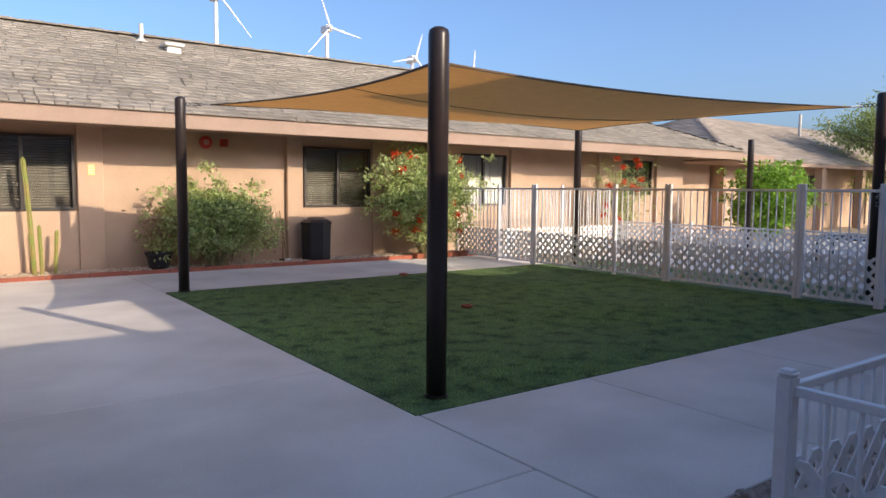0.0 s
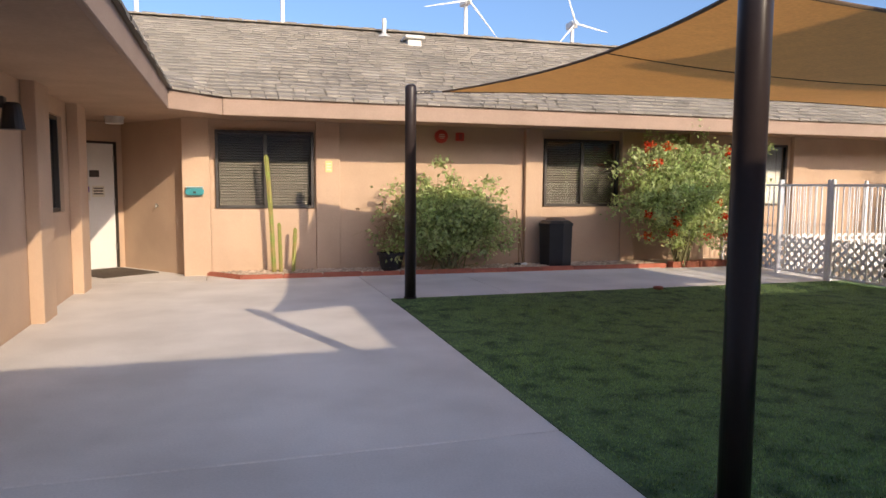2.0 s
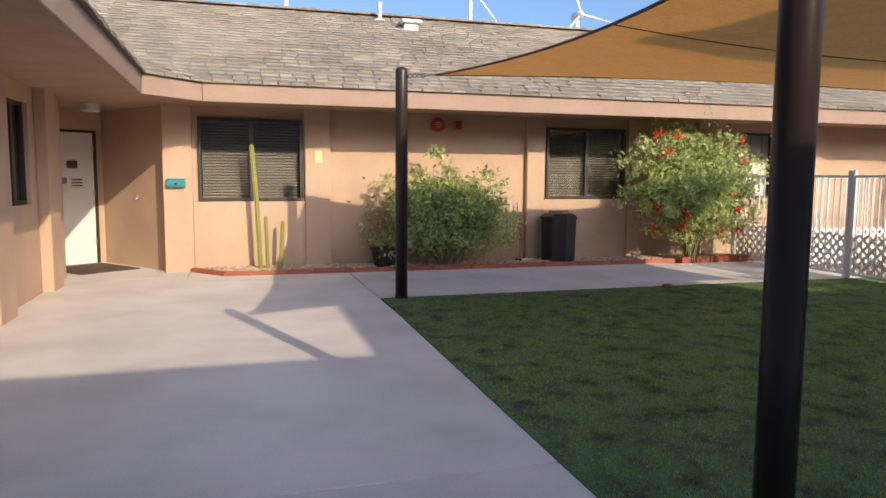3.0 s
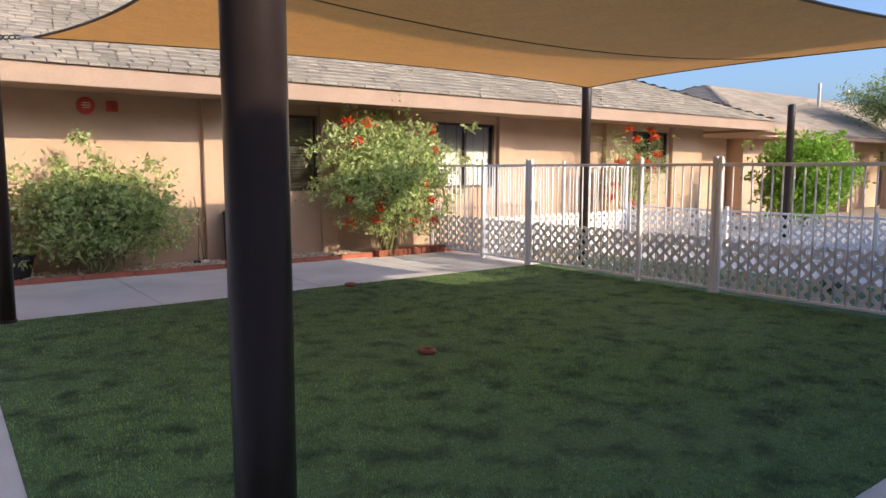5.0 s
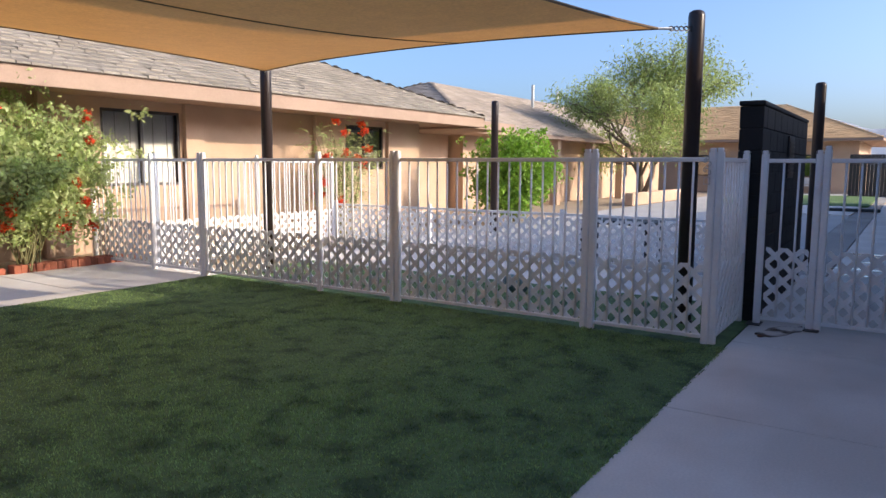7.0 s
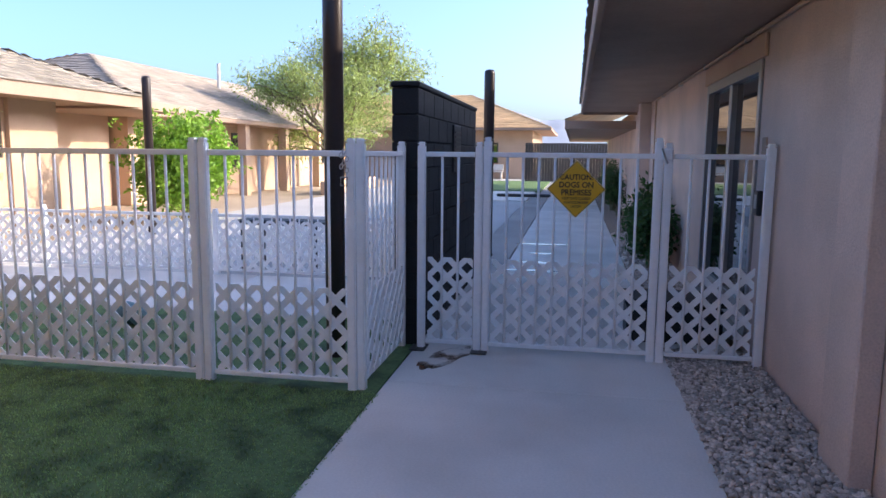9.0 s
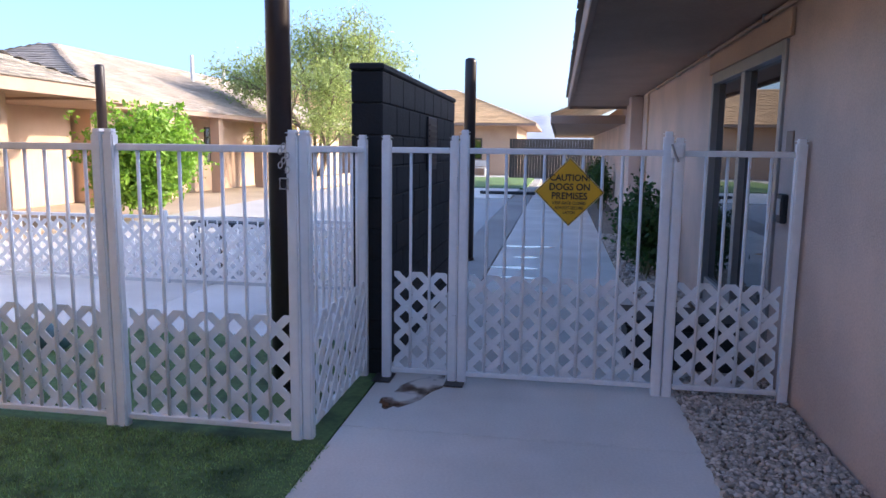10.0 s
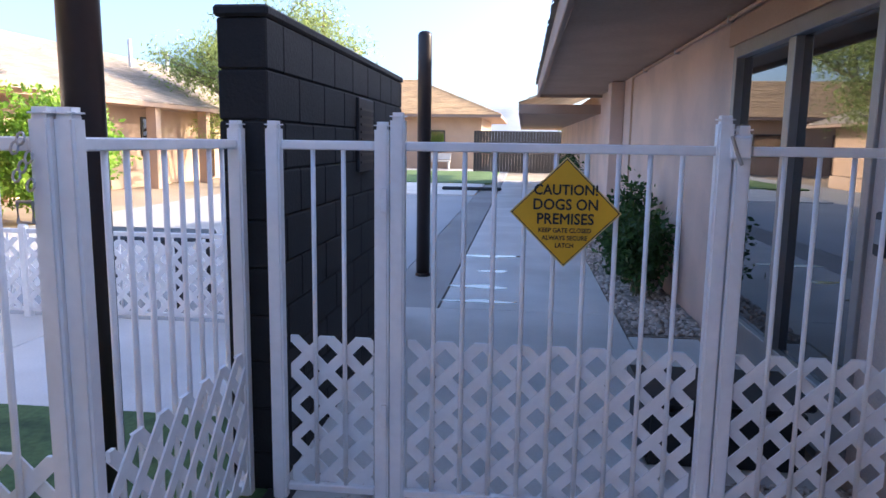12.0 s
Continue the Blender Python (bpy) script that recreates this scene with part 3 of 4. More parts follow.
# ---- white picket fence with lattice ----
def lattice_data(length, z0, z1, pitch=0.147, w=0.042):
    """Crossed diagonal strips, cut at the panel's edges; along x, in two layers."""
    bm = bmesh.new()
    h = z1 - z0
    for layer, sgn in ((0.0, 1), (0.007, -1)):
        k = -int(h / pitch) - 2
        while k * pitch < length + h + pitch:
            c = k * pitch
            k += 1
            hw = w * 0.7071
            poly = [(c - hw - h, z0), (c + hw - h, z0), (c + hw, z1), (c - hw, z1)] if sgn > 0 else [(c - hw, z1), (c + hw, z1), (c + hw + h, z0), (c - hw + h, z0)]
            for lim, keep in ((0.0, 1), (length, -1)):
                out = []
                for i, p in enumerate(poly):
                    q = poly[(i + 1) % len(poly)]
                    ip, iq = (p[0] - lim) * keep >= 0, (q[0] - lim) * keep >= 0
                    if ip:
                        out.append(p)
                    if ip != iq:
                        t = (lim - p[0]) / (q[0] - p[0])
                        out.append((lim, p[1] + t * (q[1] - p[1])))
                poly = out
                if len(poly) < 3:
                    break
            if len(poly) < 3:
                continue
            a = [bm.verts.new((x, layer - 0.0035, z)) for x, z in poly]
            b = [bm.verts.new((x, layer + 0.0035, z)) for x, z in poly]
            bm.faces.new(a)
            bm.faces.new(b[::-1])
            for i in range(len(a)):
                bm.faces.new((a[i], b[i], b[(i + 1) % len(a)], a[(i + 1) % len(a)]))
    return bm


def post_mesh(size, h):
    bm = box_data((-size / 2, -size / 2, -0.05), (size / 2, size / 2, h), 0.008, 2)
    bmesh.ops.recalc_face_normals(bm, faces=bm.faces[:])
    cap = box_data((-size / 2 - 0.003, -size / 2 - 0.003, h - 0.006), (size / 2 + 0.003, size / 2 + 0.003, h + 0.022), 0.012, 2)
    me = bpy.data.meshes.new("cap")
    cap.to_mesh(me)
    cap.free()
    bm.from_mesh(me)
    return finish(bm, "post", WHITE)


POST = post_mesh(0.056, 1.515)
POST_LOW = post_mesh(0.062, 0.76)


def picket_mesh(z0, z1):
    return finish(tube_data([(0, 0, z0), (0, 0, z1)], [0.0095, 0.0095], 8), "picket", WHITE, True)


PICKET = picket_mesh(0.05, 1.46)
PICKET_LOW = picket_mesh(0.05, 0.72)


def fence_panel(parent, p, q, top=1.46, lat=0.60, picket=PICKET, side=1, spacing=0.112):
    """Rails, pickets and lattice between two posts."""
    p, q = Vector((*p, 0)), Vector((*q, 0))
    d = (q - p).normalized()
    L = (q - p).length
    M = Matrix(((d.x, -d.y, 0, p.x), (d.y, d.x, 0, p.y), (0, 0, 1, 0), (0, 0, 0, 1)))

    def add(name, bm, material):
        bm.transform(M)
        part(name, bm, material, parent)
    add("rail", box_data((0.0, -0.016, top - 0.03), (L, 0.016, top + 0.005), 0.004), WHITE)
    add("rail", box_data((0.0, -0.016, 0.045), (L, 0.016, 0.075), 0.004), WHITE)
    n = max(2, round(L / spacing))
    for k in range(1, n):
        put("picket", picket, parent, Matrix.Translation(p + d * (L * k / n)))
    bm = lattice_data(L - 0.02, 0.06, lat)
    bm.transform(Matrix.Translation((0.01, -0.024 * side, 0)))
    add("lattice_panel", bm, LATTICE)


def fence(label, pts, doubles=(), low=False, side=1, lat=0.63):
    f = empty("picket_fence", Matrix(), label, "fence", "white fences")
    for i, p in enumerate(pts):
        put("post", POST_LOW if low else POST, f, Matrix.Translation((*p, 0)))
    for p, q in zip(pts, pts[1:]):
        d = (Vector(q) - Vector(p)).normalized() * 0.033
        fence_panel(f, (p[0] + d.x, p[1] + d.y), (q[0] - d.x, q[1] - d.y), 0.72 if low else 1.46, lat, PICKET_LOW if low else PICKET, side)
    return f


FX = 9.60
fence("white metal picket fence with plastic lattice along artificial turf", [(FX, 4.05), (FX, 5.0), (FX, 7.08), (FX, 8.16), (FX, 10.16), (FX, 11.16), (FX, 12.55)], side=1)
for y in (4.985 + 0.08, 7.145, 10.09):
    put("post", POST, bpy.data.objects["picket_fence"], Matrix.Translation((FX, y, 0)))
fence("short white picket fence return butting the black block wall", [(FX + 0.02, 4.0), (10.64, 4.0)], side=1)
fence("white picket fence with lattice across the concrete pen", [(13.25, 4.25), (13.25, 6.9), (13.25, 9.2), (13.25, 11.2)], low=True, side=-1, lat=0.66)
fence("white picket fence along the far edge of the pen", [(9.72, 11.25), (11.5, 11.25), (13.2, 11.25)], side=1)
fence("low white picket fence with lattice beside gravel", [(2.75, -0.3), (2.75, 1.56), (4.4, 1.56)], low=True, side=1, lat=0.45)

GX = 10.63
fence("white picket side panel between block wall and gate", [(GX, 3.845), (GX, 3.422)], side=-1, lat=0.69)
fence("white picket side panel between gate and stucco wall", [(GX, 2.12), (GX, 1.465)], side=-1, lat=0.69)
gate = empty("gate", Matrix(), "closed white picket gate with lattice and yellow warning sign", "gate")
for y in (3.362, 2.183):
    put("gate_stile", POST, gate, Matrix.Translation((GX, y, 0.035)))
fence_panel(gate, (GX, 3.335), (GX, 2.21), 1.46, 0.69, PICKET, -1, 0.112)
for y, z in ((3.41, 0.35), (3.41, 1.2)):
    box("hinge", (GX - 0.045, y - 0.012, z), (GX - 0.03, y + 0.012, z + 0.09), WHITE, gate, 0.003)
latch = box("latch", (GX - 0.05, 2.10, 1.42), (GX - 0.03, 2.17, 1.50), WHITE, gate, 0.006)
part("latch_chain", tube_data([(GX - 0.05, 2.17, 1.50), (GX - 0.055, 2.15, 1.44), (GX - 0.05, 2.13, 1.40)], [0.007] * 3, 6), STEEL, gate)

ws = empty("warning_sign", pose(GX - 0.03, 2.735, 1.215), "yellow diamond dog warning sign with black lettering on the gate", "sign")
HD = 0.203


def diamond(r, x0, x1):
    bm = bmesh.new()
    a = [bm.verts.new((x0, y * r, z * r)) for y, z in ((0, -1), (1, 0), (0, 1), (-1, 0))]
    b = [bm.verts.new((x1, y * r, z * r)) for y, z in ((0, -1), (1, 0), (0, 1), (-1, 0))]
    bm.faces.new(a)
    bm.faces.new(b[::-1])
    for i in range(4):
        bm.faces.new((a[i], b[i], b[(i + 1) % 4], a[(i + 1) % 4]))
    return bm


part("plate", diamond(HD, -0.001, 0.001), PALEYEL, ws)
part("border", diamond(HD - 0.006, -0.0022, -0.0012), INK, ws)
part("face", diamond(HD - 0.011, -0.0034, -0.0024), YELLOW, ws)
for words, size, z in (("CAUTION!", 0.053, 0.082), ("DOGS ON", 0.056, 0.028), ("PREMISES", 0.056, -0.025), ("KEEP GATE CLOSED", 0.0235, -0.066), ("ALWAYS SECURE", 0.0235, -0.094), ("LATCH", 0.0235, -0.122)):
    tm = Matrix(((0, 0, -1, -0.0048), (-0.92, 0, 0, 0), (0, 1, 0, z), (0, 0, 0, 1)))
    t = text_part(words, size, tm, INK, ws)

# ---- black block wall ----
bw = empty("wall_black_block", Matrix(), "", "", kind="structure")
BX0, BX1, BY0, BY1 = 10.68, 13.75, 3.885, 4.085
bh, bl2 = 0.196, 0.40
box("mortar", (BX0 + 0.012, BY0 + 0.012, -0.05), (BX1 - 0.012, BY1 - 0.012, 1.90), BLACKW, bw)
cache = {}
for r in range(10):
    x = BX0 - (0.2 if r % 2 else 0.0)
    while x < BX1 - 0.02:
        a, b = max(x, BX0), min(x + bl2, BX1)
        x += bl2
        k = round(b - a, 3)
        if k < 0.05:
            continue
        if k not in cache:
            cache[k] = finish(box_data((0.003, 0, 0.003), (k - 0.003, BY1 - BY0, bh - 0.003), 0.006), "block", BLACKW)
        put("block", cache[k], bw, Matrix.Translation((a, BY0, r * bh - 0.03)))
box("cap", (BX0 - 0.01, BY0 - 0.01, 1.932), (BX1 + 0.01, BY1 + 0.01, 1.975), BLACKW, bw, 0.01)
vb = empty("meter_plate", Matrix(), "dark louvred plate fixed to the black block wall", "plate")
box("plate", (12.15, BY0 - 0.02, 1.28), (12.55, BY0 - 0.001, 1.72), BLACKP, vb, 0.004)
for k in range(8):
    box("louvre", (12.18, BY0 - 0.028, 1.33 + k * 0.045), (12.52, BY0 - 0.021, 1.345 + k * 0.045), BRONZE, vb)

# ---- planting beds, curbs, gravel ----
bed = prism("ground_planter", [(0.62, 13.03), (1.12, 12.46), (8.15, 12.40), (8.15, 13.03)], -0.05, 0.03, DIRT, None, "structure")
curb = empty("curb_planter", Matrix(), "", "", kind="structure")
me = finish(box_data((0.004, -0.045, -0.05), (0.596, 0.045, 0.06), 0.016, 2), "curb_stone", REDCURB)
for k in range(12):
    put("curb_stone", me, curb, pose(1.05 + k * 0.6, 12.40 - 0.008 * k, 0.0 + 0.004 * (k % 3), 0, 0, -0.7 + 0.6 * (k % 2)))
me2 = finish(box_data((0.004, -0.045, -0.05), (0.40, 0.045, 0.06), 0.016, 2), "curb_stone", REDCURB)
for k in range(2):
    put("curb_stone", me2, curb, pose(0.56 + k * 0.255, 13.0 - k * 0.31, 0, 0, 0, -50.5))
edge = empty("curb_brick_border", Matrix(), "", "", kind="structure")
mb = finish(box_data((0, 0, -0.04), (0.085, 0.19, 0.10), 0.006), "brick", BRICK)
for k in range(19):
    put("brick", mb, edge, pose(8.28 + k * 0.092, 12.14 + 0.006 * ((k * 7) % 3), 0.004 * ((k * 5) % 4), 0, 0, 3 * ((k * 3) % 3 - 1)))
prism("ground_brick_bed", [(8.2, 12.33), (10.2, 12.33), (10.2, 13.03), (8.2, 13.03)], -0.05, 0.05, DIRT, None, "structure")
prism("ground_gravel_south", [(2.78, -0.8), (6.35, -0.8), (6.35, 1.43), (11.0, 1.43), (11.0, 2.045), (2.78, 2.045)], -0.05, -0.004, mat("gravel_bed", (0.36, 0.29, 0.24), 0.95, 0.25, 20, 70, 0.6), None, "structure")
prism("ground_gravel_far", [(13.41, 1.43), (36, 1.43), (36, 2.045), (13.41, 2.045)], -0.05, 0.004, mat("gravel_bed_far", (0.34, 0.27, 0.21), 0.95, 0.25, 20, 70, 0.6), None, "structure")


def pebbles(name, count, region, size, material, z, seed, keep=None):
    """Many small stones scattered over a region, one mesh."""
    rng = np.random.RandomState(seed)
    ico = [Vector(v).normalized() for v in ((1, 0, 0), (-1, 0, 0), (0, 1, 0), (0, -1, 0), (0, 0, 1), (0, 0, -1))]
    tri = ((0, 2, 4), (2, 1, 4), (1, 3, 4), (3, 0, 4), (2, 0, 5), (1, 2, 5), (3, 1, 5), (0, 3, 5))
    mids, fs, key = list(ico), [], {}

    def mid(a, b):
        k = (min(a, b), max(a, b))
        if k not in key:
            mids.append((mids[a] + mids[b]).normalized())
            key[k] = len(mids) - 1
        return key[k]
    for a, b, c in tri:
        ab, bc, ca = mid(a, b), mid(b, c), mid(c, a)
        fs += [(a, ab, ca), (ab, b, bc), (ca, bc, c), (ab, bc, ca)]
    unit = np.array([tuple(v) for v in mids])
    fa = np.array(fs)
    vs, ff = [], []
    for k in range(count):
        x, y = region[0] + rng.rand() * (region[2] - region[0]), region[1] + rng.rand() * (region[3] - region[1])
        if keep and not keep(x, y):
            continue
        s = size * (0.5 + rng.rand())
        v = unit * (s * np.array([1.0, 0.6 + 0.4 * rng.rand(), 0.5 + 0.3 * rng.rand()])) * (1 + 0.18 * rng.randn(len(unit), 1))
        a = rng.rand() * 6.28
        vx = v[:, 0] * math.cos(a) - v[:, 1] * math.sin(a) + x
        vy = v[:, 0] * math.sin(a) + v[:, 1] * math.cos(a) + y
        i0 = len(ff) and len(vs) * len(unit)
        vs.append(np.stack([vx, vy, v[:, 2] + z + s * 0.25 * rng.rand()], 1))
        ff.append(fa + (len(vs) - 1) * len(unit))
    return put(name, mesh_of(name, np.concatenate(vs).tolist(), np.concatenate(ff).tolist(), material, True), None, None, "loose rounded mixed brown and grey gravel", "gravel", kind="stuff")


pebbles("gravel", 9500, (6.4, 1.44, 11.0, 2.06), 0.0135, STONE, 0.004, 11)
pebbles("gravel", 900, (2.8, 0.3, 5.0, 2.04), 0.024, STONE, 0.004, 12)
pebbles("gravel", 2600, (13.45, 1.44, 19, 2.04), 0.024, STONE, 0.008, 13)
pebbles("gravel", 4200, (0.75, 12.48, 8.1, 12.93), 0.026, STONE_P, 0.042, 14, lambda x, y: y > 12.48 + max(0, 1.12 - x) * 1.1)

# artificial turf pile
rng = np.random.RandomState(21)
NB = 230000
by = 3.87 + rng.rand(NB) * 6.165
bx = 2.675 + 0.0195 * (by - 3.87) + rng.rand(NB) * 6.86
near = rng.rand(NB) < np.clip(1.25 - (by - 3.9) / 7.0, 0.25, 1)
bx, by = bx[near], by[near]
n = len(bx)
ang, hgt, wid, lean = rng.rand(n) * 6.283, 0.012 + 0.012 * rng.rand(n), 0.0025 + 0.003 * rng.rand(n), 0.018 * rng.rand(n)
patch = np.sin(bx * 2.1 + np.sin(by * 1.3)) + np.sin(by * 2.7 + bx * 0.8)
hgt = hgt * (1 + 0.15 * patch)
v0 = np.stack([bx - wid * np.cos(ang), by - wid * np.sin(ang), np.full(n, 0.003)], 1)
v1 = np.stack([bx + wid * np.cos(ang), by + wid * np.sin(ang), np.full(n, 0.003)], 1)
la = rng.rand(n) * 6.283
v2 = np.stack([bx + lean * np.cos(la), by + lean * np.sin(la), hgt], 1)
tv = np.stack([v0, v1, v2], 1).reshape(-1, 3)
put("artificial_turf", mesh_of("artificial_turf", tv.tolist(), np.arange(3 * n).reshape(-1, 3).tolist(), BLADE), None, None, "dark green artificial turf with scuffed short pile", "turf", kind="stuff")


# ---- foliage ----
def leaf_cloud(name, centres, leaf, per, spread, material, parent, seed, droop=0.0, aspect=0.4, flat=0.0):
    """Small leaves round twig ends, each a kite of two triangles."""
    rng = np.random.RandomState(seed)
    c = np.repeat(np.array([tuple(v) for v in centres]), per, 0)
    m = len(c)
    p = c + rng.randn(m, 3) * spread * np.array([1, 1, 0.75])
    d = rng.randn(m, 3)
    d[:, 2] = d[:, 2] * (1 - flat) - droop
    d /= np.linalg.norm(d, axis=1, keepdims=True)
    s = np.cross(d, rng.randn(m, 3))
    s /= np.linalg.norm(s, axis=1, keepdims=True)
    L = leaf * (0.6 + 0.8 * rng.rand(m, 1))
    a, b, e, f = p, p + d * L * 0.5 + s * L * aspect * 0.5, p + d * L, p + d * L * 0.5 - s * L * aspect * 0.5
    verts = np.stack([a, b, e, f], 1).reshape(-1, 3)
    faces = np.arange(4 * m).reshape(-1, 4)
    return put(name, mesh_of(name, verts.tolist(), faces.tolist(), material), parent, kind="stuff")


def frond_cloud(name, tips, material, parent, seed, length=0.19, leaflet=0.029, pairs=10):
    """Feathery fronds: a midrib with pairs of leaflets."""
    rng = np.random.RandomState(seed)
    verts, faces = [], []
    for t in tips:
        t = Vector(t)
        d = Vector(rng.randn(3) * np.array([1, 1, 0.5])).normalized()
        up = Vector((0, 0, 1))
        s = d.cross(up).normalized()
        L = length * (0.6 + 0.8 * rng.rand())
        for k in range(pairs):
            f = (k + 1) / pairs
            q = t + d * L * f - up * (0.35 * L * f * f)
            w = leaflet * (1.25 - 0.8 * abs(f - 0.45)) * (0.8 + 0.4 * rng.rand())
            for sg in (1, -1):
                e = q + (s * sg + d * 0.35) * w - up * w * 0.2
                h = d * w * 0.30
                i = len(verts)
                verts += [tuple(q), tuple((q + e) / 2 + h), tuple(e), tuple((q + e) / 2 - h)]
                faces.append((i, i + 1, i + 2, i + 3))
    return put(name, mesh_of(name, verts, faces, material), parent, kind="stuff")


def shrub(name, label, x, y, w, dpt, h, n_stems, tips_per, material, seed, base=0.25, flowers=0, fern=True, leaf=0.05, per=14, lean=0.0, dry=0, vase=0.45):
    rng = np.random.RandomState(seed)
    s = empty(name, pose(x, y, 0.02), label, "shrub")
    tips = []
    for k in range(n_stems):
        a = rng.rand() * 6.283
        r = math.sqrt(rng.rand())
        top = Vector((math.cos(a) * r * w / 2 * 0.85, math.sin(a) * r * dpt / 2 * 0.85, h * (base + (1 - base) * (0.45 + 0.55 * rng.rand()) * (1 - vase * r * r))))
        foot = Vector((0.1 * rng.randn(), 0.05 * rng.randn(), 0))
        mid = foot.lerp(top, 0.5) + Vector((0.05 * rng.randn(), 0.05 * rng.randn(), 0.1 * h * rng.rand()))
        part("stem", tube_data([foot, mid, top], [0.011, 0.008, 0.003], 5), STEM, s)
        for j in range(tips_per):
            f = 0.35 + 0.65 * rng.rand()
            q = (foot.lerp(mid, f * 2) if f < 0.5 else mid.lerp(top, f * 2 - 1)) + Vector(rng.randn(3) * np.array([0.15 * w, 0.15 * dpt, 0.09 * h]))
            if q.z > h * base * 0.5:
                tips.append(q)
    if fern:
        frond_cloud("foliage", tips, material, s, seed + 1)
    else:
        leaf_cloud("foliage", tips, leaf, per, 0.07, material, s, seed + 1, 0.1, 0.5)
    if dry:
        dt = [Vector((-w * 0.42 + 0.16 * rng.randn(), 0.1 * rng.randn(), h * (0.35 + 0.3 * rng.rand()))) for _ in range(dry)]
        frond_cloud("dry_foliage", dt, DRYLEAF, s, seed + 2)
    for k in range(flowers):
        a = rng.rand() * 6.283
        r = 0.35 + 0.45 * rng.rand()
        zc = h * (0.22 + 0.72 * rng.rand())
        c = Vector((math.cos(a) * r * w / 2, -abs(math.sin(a)) * r * dpt / 2 - 0.05, zc))
        leaf_cloud("flower", [c + Vector(rng.randn(3) * 0.03) for _ in range(9)], 0.05, 9, 0.028, PETAL, s, seed + 10 + k, -0.2, 0.7)
    return s


shrub("feathery_shrub", "sparse feathery green shrub growing in planter gravel", 4.28, 12.45, 2.2, 0.62, 1.62, 30, 15, FERN, 31, 0.25, dry=110, fern=False, leaf=0.075, per=34)
shrub("flowering_shrub", "dense feathery shrub with orange-red flower clusters by the fence", 8.5, 12.25, 2.4, 0.8, 2.25, 34, 20, FERN, 41, 0.3, flowers=17, vase=0.15, fern=False, leaf=0.075, per=34)
shrub("flowering_shrub", "feathery shrub with red flower spikes behind white fence", 14.4, 12.1, 1.8, 0.8, 2.35, 24, 40, FERN, 51, 0.3, flowers=12, vase=0.15)
shrub("green_bush", "bright green rounded leafy bush in the far court", 19.6, 11.0, 2.5, 2.0, 2.4, 40, 36, LIME, 61, 0.15, fern=False, leaf=0.11, per=16)
for x, hh, sd in ((14.9, 0.85, 71), (15.6, 1.05, 72), (16.5, 0.85, 73), (24.5, 1.2, 74), (27, 1.3, 75)):
    shrub("wall_shrub", "dark green leafy shrub against the stucco wall", x, 1.72, 0.62, 0.42, hh, 16, 20, HEDGE, sd, 0.2, fern=False, leaf=0.07, per=10)


def tree(x, y, label, h, w, seed):
    rng = np.random.RandomState(seed)
    t = empty("tree", pose(x, y, -0.05), label, "tree")
    bm = bmesh.new()
    tips = []

    def limb(p, d, length, r, depth):
        q = p + d * length
        m = p.lerp(q, 0.5) + Vector(rng.randn(3) * 0.06 * length)
        tube_data([p, m, q], [r, r * 0.8, r * 0.55], 7, bm)
        if depth == 0:
            tips.extend([q, m])
            return
        for k in range(4 if depth > 1 else 3):
            nd = (d + Vector(rng.randn(3) * np.array([0.62, 0.62, 0.32])) + Vector((0, 0, 0.10))).normalized()
            limb(q if k else m, nd, length * (0.62 + 0.2 * rng.rand()), r * 0.55, depth - 1)
    for k, dx in enumerate((-0.32, 0.02, 0.30)):
        limb(Vector((0.12 * k, 0, 0)), Vector((dx * 0.6, dx, 1.0)).normalized(), h * 0.27, 0.13, 3)
    part("trunk", bm, BARK, t)
    leaf_cloud("crown", tips, 0.17, 95, 0.36, PALO, t, seed + 1, 0.5, 0.22)
    return t


tree(31.8, 11.75, "wispy light green desert tree with several leaning trunks", 8.6, 1.0, 81)
tree(52.0, -2.0, "yellow-green desert tree far behind a dark fence", 4.5, 1.0, 83)

# ---- cactus ----
cac = empty("columnar_cactus", pose(1.52, 12.66, 0.03), "tall thin yellow-green columnar cactus in planter gravel", "cactus")


def cactus_column(pts, r, n=9):
    bm = bmesh.new()
    rings = []
    for i, p in enumerate(pts):
        k = 14
        rr = r * (1.0 if i < len(pts) - 1 else 0.35)
        rings.append([bm.verts.new((p[0] + rr * (1 + 0.16 * (-1) ** j) * math.cos(6.283 * j / k), p[1] + rr * (1 + 0.16 * (-1) ** j) * math.sin(6.283 * j / k), p[2])) for j in range(k)])
    for a, b in zip(rings, rings[1:]):
        for j in range(14):
            bm.faces.new((a[j], a[(j + 1) % 14], b[(j + 1) % 14], b[j]))
    bm.faces.new(rings[-1])
    return bm


part("column", cactus_column([(0.02, 0, -0.05), (0.0, 0, 0.4), (-0.02, 0, 0.9), (-0.05, 0, 1.4), (-0.08, 0, 1.78), (-0.083, 0, 1.82)], 0.031), CACTUS, cac)
part("column", cactus_column([(0.12, 0.02, -0.05), (0.11, 0.02, 0.4), (0.10, 0.02, 0.76), (0.10, 0.02, 0.79)], 0.026), CACTUS, cac)
part("column", cactus_column([(0.30, 0.03, -0.05), (0.32, 0.03, 0.3), (0.34, 0.03, 0.68), (0.34, 0.03, 0.71)], 0.026), CACTUS, cac)

